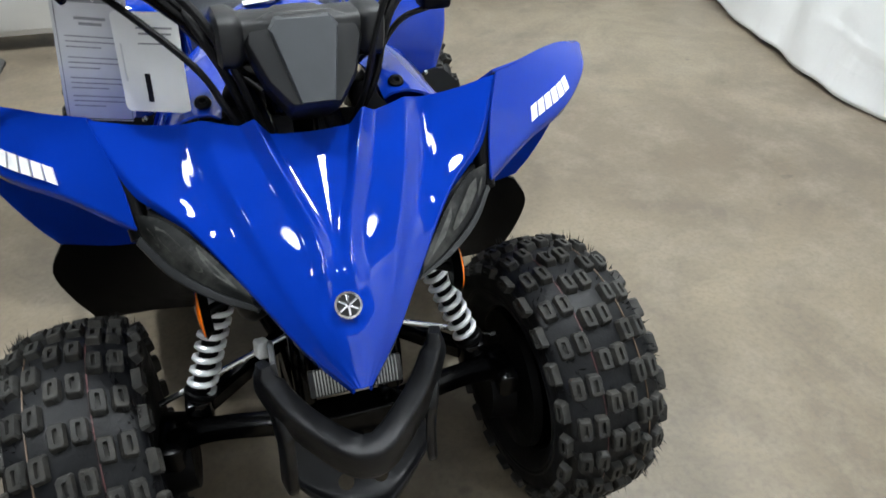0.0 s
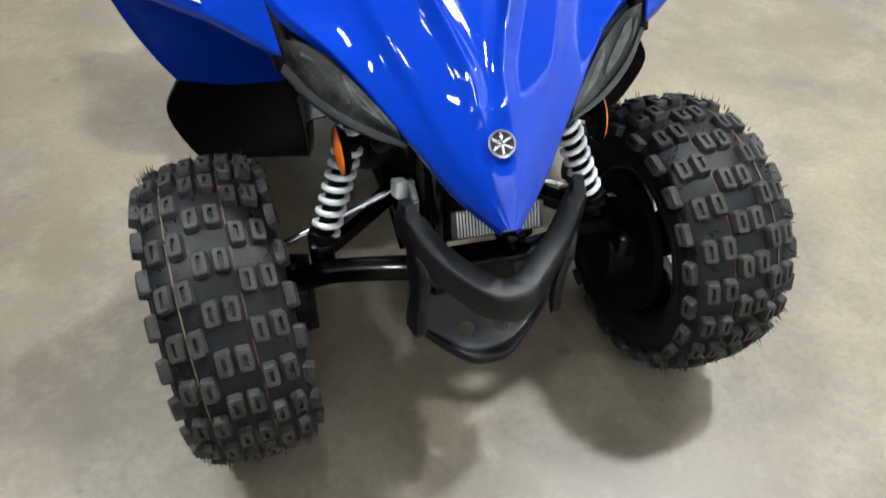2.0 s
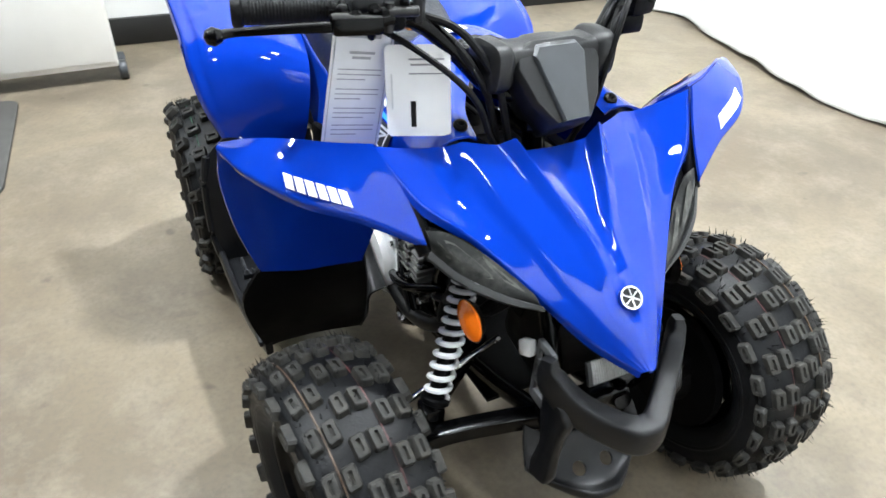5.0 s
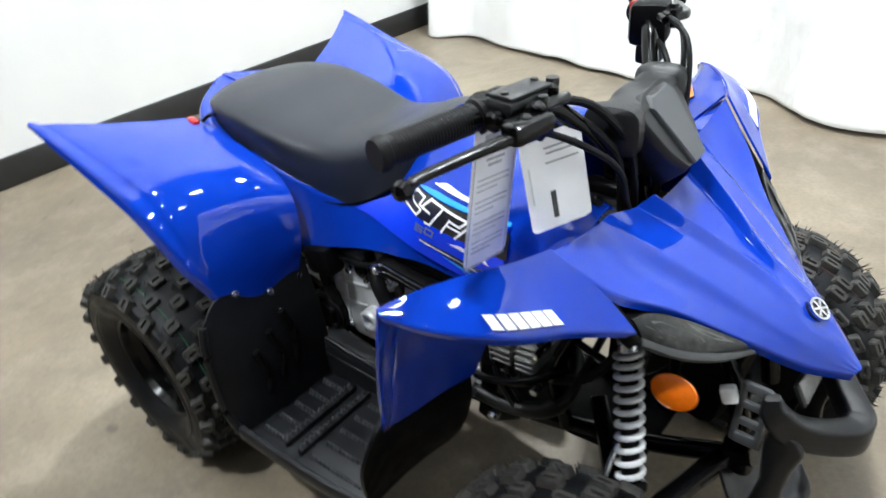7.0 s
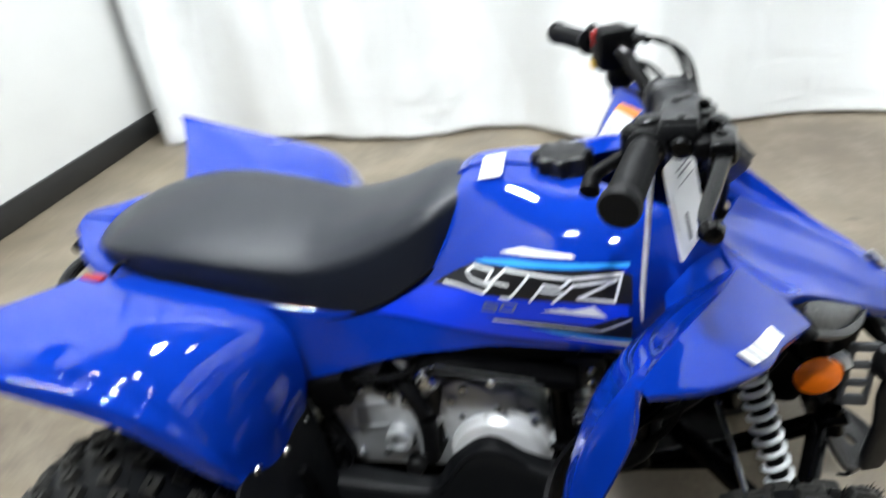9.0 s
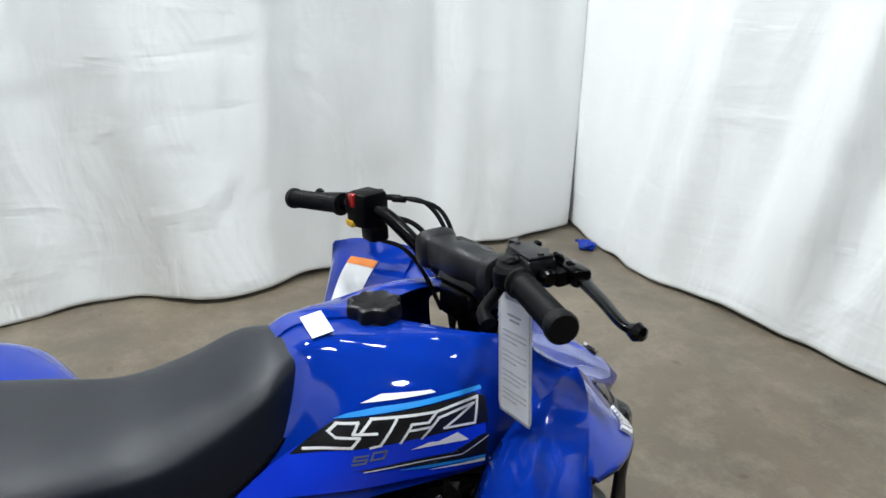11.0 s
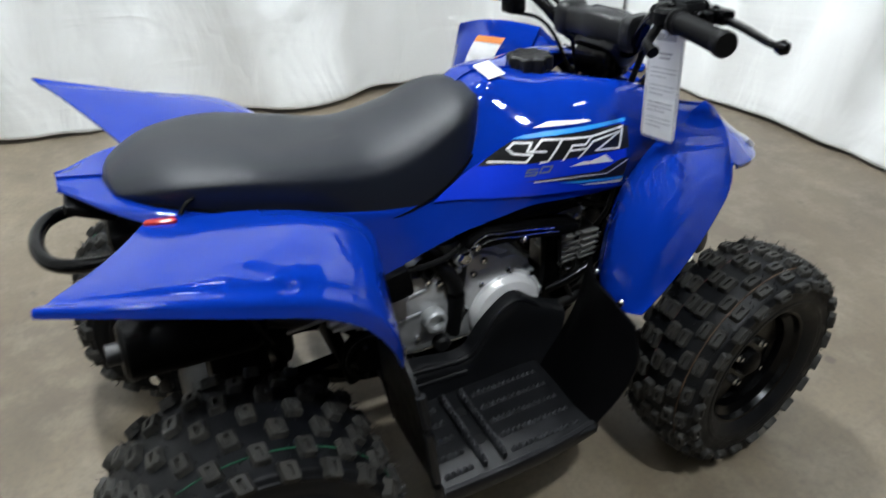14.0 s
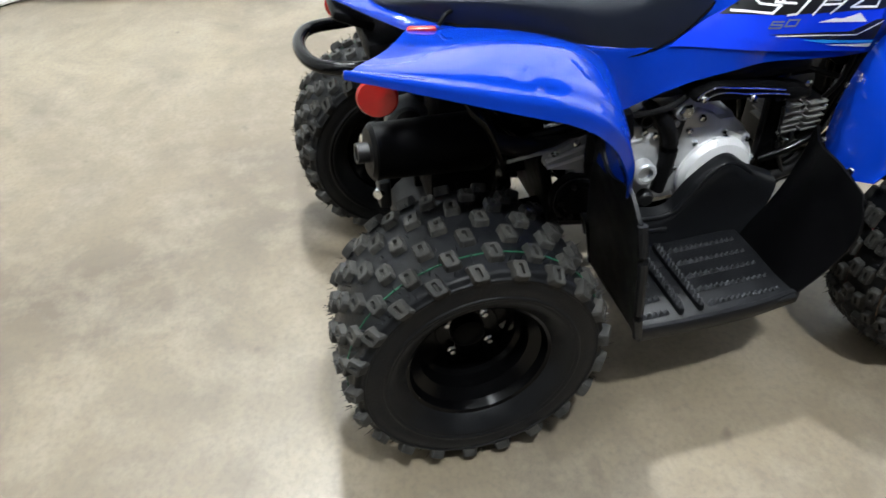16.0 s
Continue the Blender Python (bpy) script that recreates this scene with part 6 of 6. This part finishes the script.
for s in (-1, 1):
    a, b = Vector((0.320 * s, 0.341, 0.745)), Vector((0.208 * s, 0.301, 0.749))
    n_rib = 26
    prof = [(0.0, 0.0), (0.0, 0.0145), (0.003, 0.0165), (0.010, 0.0165), (0.012, 0.0138)]
    for k in range(n_rib):
        x = 0.016 + 0.0034 * k
        prof += [(x, 0.0146), (x + 0.0017, 0.0138)]
    prof += [(0.108, 0.014), (0.110, 0.0175), (0.115, 0.0175), (0.115, 0.011)]
    part("grip", on_bar(lathe_bm(prof, 22, axis(a, b))), GRIP, bars, "black ribbed rubber grip")
    lever_hinge = Vector((0.185 * s, 0.250, 0.752))
    far = 0.020 if s < 0 else 0.0
    lever = part("brake_lever", on_bar(tube_bm([tuple(lever_hinge), ((0.215 + far / 2) * s, 0.242, 0.750), ((0.262 + far) * s, 0.262, 0.747), ((0.315 + far) * s, 0.284, 0.742), ((0.332 + far) * s, 0.285, 0.740)], (0.0075, 0.0068, 0.0055, 0.0048, 0.0048), 12, 6, False, (1.1, 0.8))), STEEL_BLACK, bars, "black brake lever with a ball end")
    part("lever_ball", on_bar(lathe_bm([(-0.010, 0.0), (-0.007, 0.0068), (0, 0.0095), (0.007, 0.0068), (0.010, 0.0)], 16, Matrix.Translation(((0.335 + far) * s, 0.285, 0.740)))), STEEL_BLACK, lever)
    perch = bmesh.new()
    add_box(perch, (0.178 * s, 0.275, 0.749), (0.034, 0.050, 0.028), 0.007, Matrix.Rotation(radians(12 * s), 4, "Z"))
    add_box(perch, (0.192 * s, 0.252, 0.754), (0.030, 0.020, 0.018), 0.004)
    part("lever_perch", on_bar(perch), PLASTIC, bars)
    part("perch_bolt", on_bar(rod_bm((0.188 * s, 0.248, 0.738), (0.188 * s, 0.248, 0.768), 0.005)), IRON, bars)
    part("bar_clamp", on_bar(rod_bm((0.160 * s, 0.271, 0.744), (0.172 * s, 0.277, 0.746), 0.016, 16, 0.003)), IRON, bars)

# fluid box on the right, switch box on the left
box = part("lever_box", on_bar(box_bm((-0.190, 0.270, 0.762), (0.062, 0.034, 0.016), 0.005, Matrix.Rotation(radians(-14), 4, "Z"))), DASH_DARK, bars, "black lever housing with a lid")
part("lid", on_bar(box_bm((-0.190, 0.270, 0.7715), (0.056, 0.030, 0.004), 0.002, Matrix.Rotation(radians(-14), 4, "Z"))), DASH_DARK, box)
part("cylinder", on_bar(rod_bm((-0.150, 0.262, 0.752), (-0.232, 0.278, 0.752), 0.010, 16, 0.003)), STEEL_BLACK, box)
part("clamp_half", on_bar(box_bm((-0.186, 0.292, 0.752), (0.026, 0.030, 0.034), 0.008)), STEEL_BLACK, box)
part("banjo_bolt", on_bar(rod_bm((-0.148, 0.258, 0.742), (-0.148, 0.258, 0.772), 0.007, 6)), IRON, box, "dark hose bolt")
for bx, by, bz, r in ((-0.205, 0.245, 0.760, 0.007), (-0.226, 0.246, 0.756, 0.006), (-0.214, 0.236, 0.744, 0.005), (-0.172, 0.246, 0.766, 0.005)):
    part("fitting", on_bar(lathe_bm([(-0.008, 0.0), (-0.008, r * 0.8), (-0.004, r), (0.006, r), (0.008, r * 0.6), (0.008, 0.0)], 8, axis((bx, by, bz), (bx - 0.3, by - 0.4, bz + 1)))), STEEL_BLACK, box, smooth=False)
part("lever_block", on_bar(box_bm((-0.226, 0.243, 0.751), (0.052, 0.022, 0.020), 0.005, Matrix.Rotation(radians(-14), 4, "Z"))), STEEL_BLACK, box)
part("adjuster", on_bar(rod_bm((-0.196, 0.250, 0.758), (-0.160, 0.236, 0.760), 0.0055, 10, 0.001)), IRON, box)
part("switch_stub", on_bar(box_bm((-0.222, 0.258, 0.748), (0.022, 0.018, 0.018), 0.004)), PLASTIC, box)
for sx, sy in ((-0.166, 0.268), (-0.212, 0.274)):
    part("lid_screw", on_bar(lathe_bm([(0, 0.004), (0.002, 0.0035), (0.0025, 0.0)], 10, axis((sx, sy, 0.7735), (sx, sy, 1.0)))), IRON, box)
part("throttle_case", on_bar(rod_bm((-0.196, 0.302, 0.738), (-0.196, 0.302, 0.764), 0.019, 20, 0.005)), PLASTIC, box)
part("thumb_lever", on_bar(tube_bm([(-0.19, 0.312, 0.738), (-0.205, 0.345, 0.726), (-0.222, 0.352, 0.718)], (0.006, 0.007, 0.009), 10)), PLASTIC, box, "black thumb throttle")
switch = part("switch_box", on_bar(box_bm((0.180, 0.276, 0.745), (0.050, 0.050, 0.056), 0.010, Matrix.Rotation(radians(10), 4, "Z"))), PLASTIC, bars, "black switch box with red and yellow switches")
part("red_switch", on_bar(box_bm((0.182, 0.298, 0.760), (0.018, 0.012, 0.022), 0.004)), RED, switch, "red stop switch")
part("yellow_switch", on_bar(box_bm((0.190, 0.298, 0.724), (0.022, 0.014, 0.012), 0.004)), YELLOW, switch, "yellow start button")
part("lower_box", on_bar(box_bm((0.172, 0.270, 0.708), (0.036, 0.032, 0.026), 0.006)), PLASTIC, switch)
for dx in (0.0, 0.016):
    part("cable_nut", on_bar(rod_bm((0.158 - dx, 0.252, 0.762), (0.142 - dx, 0.240, 0.762), 0.0048, 8)), STEEL_BLACK, bars)
part("orange_clip", on_bar(box_bm((-0.150, 0.268, 0.738), (0.014, 0.010, 0.014), 0.002)), ORANGE_INK, bars, "small orange clip")

# padded cover over the bar clamp, with the faceted grey front
def ring_loft(rings, thick=0.0):
    bm = bmesh.new()
    rows = [[bm.verts.new(v) for v in r] for r in rings]
    for a, b in zip(rows, rows[1:]):
        for k in range(len(a)):
            bm.faces.new((a[k], a[(k + 1) % len(a)], b[(k + 1) % len(b)], b[k]))
    bm.faces.new(rows[0])
    bm.faces.new(rows[-1])
    return bm


outer = [(-0.034, 0.729), (0.034, 0.729), (0.060, 0.720), (0.066, 0.700), (0.050, 0.660), (0.028, 0.634), (-0.028, 0.634), (-0.050, 0.660), (-0.066, 0.700), (-0.060, 0.720)]
rings = []
for depth, grow, dz in ((0.0, 0.92, 0.0), (0.006, 0.99, -0.006), (0.022, 0.94, -0.022), (0.040, 0.74, -0.044)):
    rings.append([(x * grow * 0.94, 0.148 + (z - 0.628) * 0.60 + depth, 0.684 + (z - 0.68) * grow * 0.88 + dz) for x, z in outer])
dash = ring_loft(rings)
bmesh.ops.bevel(dash, geom=[e for e in dash.edges if e.calc_length() > 0.01], offset=0.002, segments=2, profile=0.5, affect="EDGES")
dash_ob = part("dash_cover", on_bar(dash), DASH_DARK, bike, "grey faceted plastic dash cover", sharp=25)
face = [(-0.030, 0.722), (0.030, 0.722), (0.039, 0.712), (0.020, 0.638), (-0.020, 0.638), (-0.039, 0.712)]
rings = []
for depth, grow in ((-0.007, 0.88), (-0.005, 0.94), (0.004, 1.0)):
    rings.append([(x * grow * 0.94, 0.148 + (z - 0.628) * 0.60 + depth, 0.680 + (z - 0.676) * grow * 0.88) for x, z in face])
part("face_panel", on_bar(ring_loft(rings)), DASH, dash_ob, "lighter grey centre panel", sharp=25)
pad_rings = []
for x, q in ((-0.086, 0.84), (-0.083, 1.02), (-0.070, 1.06), (-0.064, 0.98), (-0.060, 0.84), (-0.026, 0.82), (-0.020, 0.90), (0.000, 0.92), (0.020, 0.90), (0.026, 0.82), (0.060, 0.84), (0.064, 0.98), (0.070, 1.06), (0.083, 1.02), (0.086, 0.84)):
    ring = []
    for t in np.linspace(0, 2 * math.pi, 24, endpoint=False):
        c, n = math.cos(t), math.sin(t)
        ring.append((x, 0.222 + 0.030 * q * math.copysign(abs(c) ** 0.55, c), 0.697 + 0.027 * q * math.copysign(abs(n) ** 0.55, n)))
    pad_rings.append(ring)
part("bar_pad", on_bar(ring_loft(pad_rings)), DASH_DARK, dash_ob, "black moulded bar pad", sharp=32)
part("clamp_block", on_bar(box_bm((0, 0.218, 0.640), (0.075, 0.06, 0.05), 0.010)), STEEL_BLACK, bars)

# cables from the levers down into the hood
for pts, r in (
    ([(-0.150, 0.275, 0.748), (-0.110, 0.235, 0.735), (-0.080, 0.205, 0.690), (-0.062, 0.200, 0.640), (-0.04, 0.205, 0.57)], 0.0048),
    ([(-0.160, 0.285, 0.735), (-0.115, 0.250, 0.722), (-0.088, 0.215, 0.680), (-0.070, 0.212, 0.635), (-0.05, 0.215, 0.57)], 0.0048),
    ([(-0.200, 0.300, 0.742), (-0.150, 0.240, 0.712), (-0.105, 0.205, 0.670), (-0.080, 0.200, 0.620), (-0.05, 0.20, 0.57)], 0.0038),
    ([(0.150, 0.246, 0.762), (0.112, 0.215, 0.756), (0.082, 0.200, 0.716), (0.066, 0.196, 0.640), (0.04, 0.205, 0.57)], 0.0034),
    ([(0.136, 0.236, 0.762), (0.096, 0.202, 0.748), (0.074, 0.190, 0.700), (0.062, 0.192, 0.635), (0.05, 0.215, 0.57)], 0.0034),
    ([(0.158, 0.270, 0.735), (0.118, 0.236, 0.728), (0.092, 0.214, 0.690), (0.078, 0.208, 0.635), (0.05, 0.215, 0.57)], 0.0040),
    ([(0.168, 0.268, 0.696), (0.125, 0.250, 0.690), (0.095, 0.236, 0.660), (0.07, 0.22, 0.60)], 0.0034),
    ([(-0.03, 0.30, 0.60), (-0.055, 0.315, 0.625), (-0.03, 0.325, 0.64), (0.0, 0.31, 0.62)], 0.0035),
):
    part("cable", on_bar(tube_bm(pts, r, 8, 6)), GRIP, bars, "black control cable")
for s in (-1, 1):
    part("panel_bolt", lathe_bm([(0, 0.009), (0.003, 0.008), (0.004, 0.004), (0.001, 0.0)], 16, axis((0.104 * s, 0.214, 0.632), (0.104 * s, -0.3, 1.6))), PLASTIC, bike, "black plastic panel fastener")


# ---- hang tags on the right grip ----
BODY_RAKE, RAKE = RAKE, None
def hang_tag(name, label, centre, normal, width, height, card, tilt, rows, category="hang tag"):
    """A card hanging upright from the bar, with plain bars for its print."""
    n = Vector(normal).normalized()
    across = Vector((0, 0, 1)).cross(n).normalized()
    up = n.cross(across).normalized()
    m = Matrix((across, up, n)).transposed().to_4x4()
    m.translation = BODY_RAKE @ Vector(centre)
    m = m @ Matrix.Rotation(radians(tilt), 4, "Z")
    tag = thing(name, label, category)
    r = 0.006
    outline = []
    for cx, cy, a0 in ((width / 2 - r, height / 2 - r, 0), (-width / 2 + r, height / 2 - r, 90), (-width / 2 + r, -height / 2 + r, 180), (width / 2 - r, -height / 2 + r, 270)):
        for k in range(4):
            a = radians(a0 + 30 * k)
            outline.append((cx + r * math.cos(a), cy + r * math.sin(a)))
    part("card", plate_bm(outline, 0.0008, Matrix.Translation((0, 0, -0.0004)), 0), card, tag, smooth=False)
    for side in (1, -1):
        for x, y, w, h, ink in rows:
            part("print_bar", box_bm((x * side, y, 0.0007 * side), (w, h, 0.0004), 0), ink, tag, smooth=False)
    tag.matrix_world = m
    return tag


rng = random.Random(4)
rows = [(0.0, 0.062, 0.040, 0.010, TEXT_GREY), (0.0, 0.040, 0.030, 0.003, TEXT_GREY), (0.0, 0.034, 0.022, 0.003, TEXT_GREY)]
for block, y0 in enumerate((0.020, -0.004, -0.028, -0.050)):
    for k in range(3):
        w = rng.uniform(0.028, 0.052) if k == 2 else 0.052
        rows.append((-(0.052 - w) / 2, y0 - 0.006 * k, w, 0.0013, TEXT_GREY))
rows += [(-0.0325, -0.01, 0.0008, 0.14, TEXT_GREY), (0.0325, -0.01, 0.0008, 0.14, TEXT_GREY), (0.0, -0.08, 0.066, 0.0008, TEXT_GREY)]
hang_tag("hang_tag", "grey printed paper tag hanging from the handlebar", (-0.204, 0.276, 0.672), (0.04, 1.0, 0.05), 0.072, 0.156, GREY_PAPER, 9, rows)
rows = [(-0.006, -0.026, 0.006, 0.030, BLACK_INK), (-0.030, 0.0, 0.002, 0.04, GREY_PAPER), (0.010, 0.036, 0.040, 0.002, TEXT_GREY), (0.010, 0.030, 0.036, 0.002, TEXT_GREY), (0.010, 0.020, 0.040, 0.0015, TEXT_GREY)]
hang_tag("hang_tag", "white card tag with a black bar hanging from the handlebar", (-0.147, 0.236, 0.672), (-0.42, -0.85, 0.2), 0.074, 0.104, PAPER, 3, rows)
string = part("tag_string", tube_bm([BODY_RAKE @ Vector(p) for p in ((-0.20, 0.285, 0.770), (-0.205, 0.280, 0.755), (-0.190, 0.270, 0.728))], 0.0012, 6), WHITE_INK)
tagged(string, "thin white cord tied round the handlebar", "string")
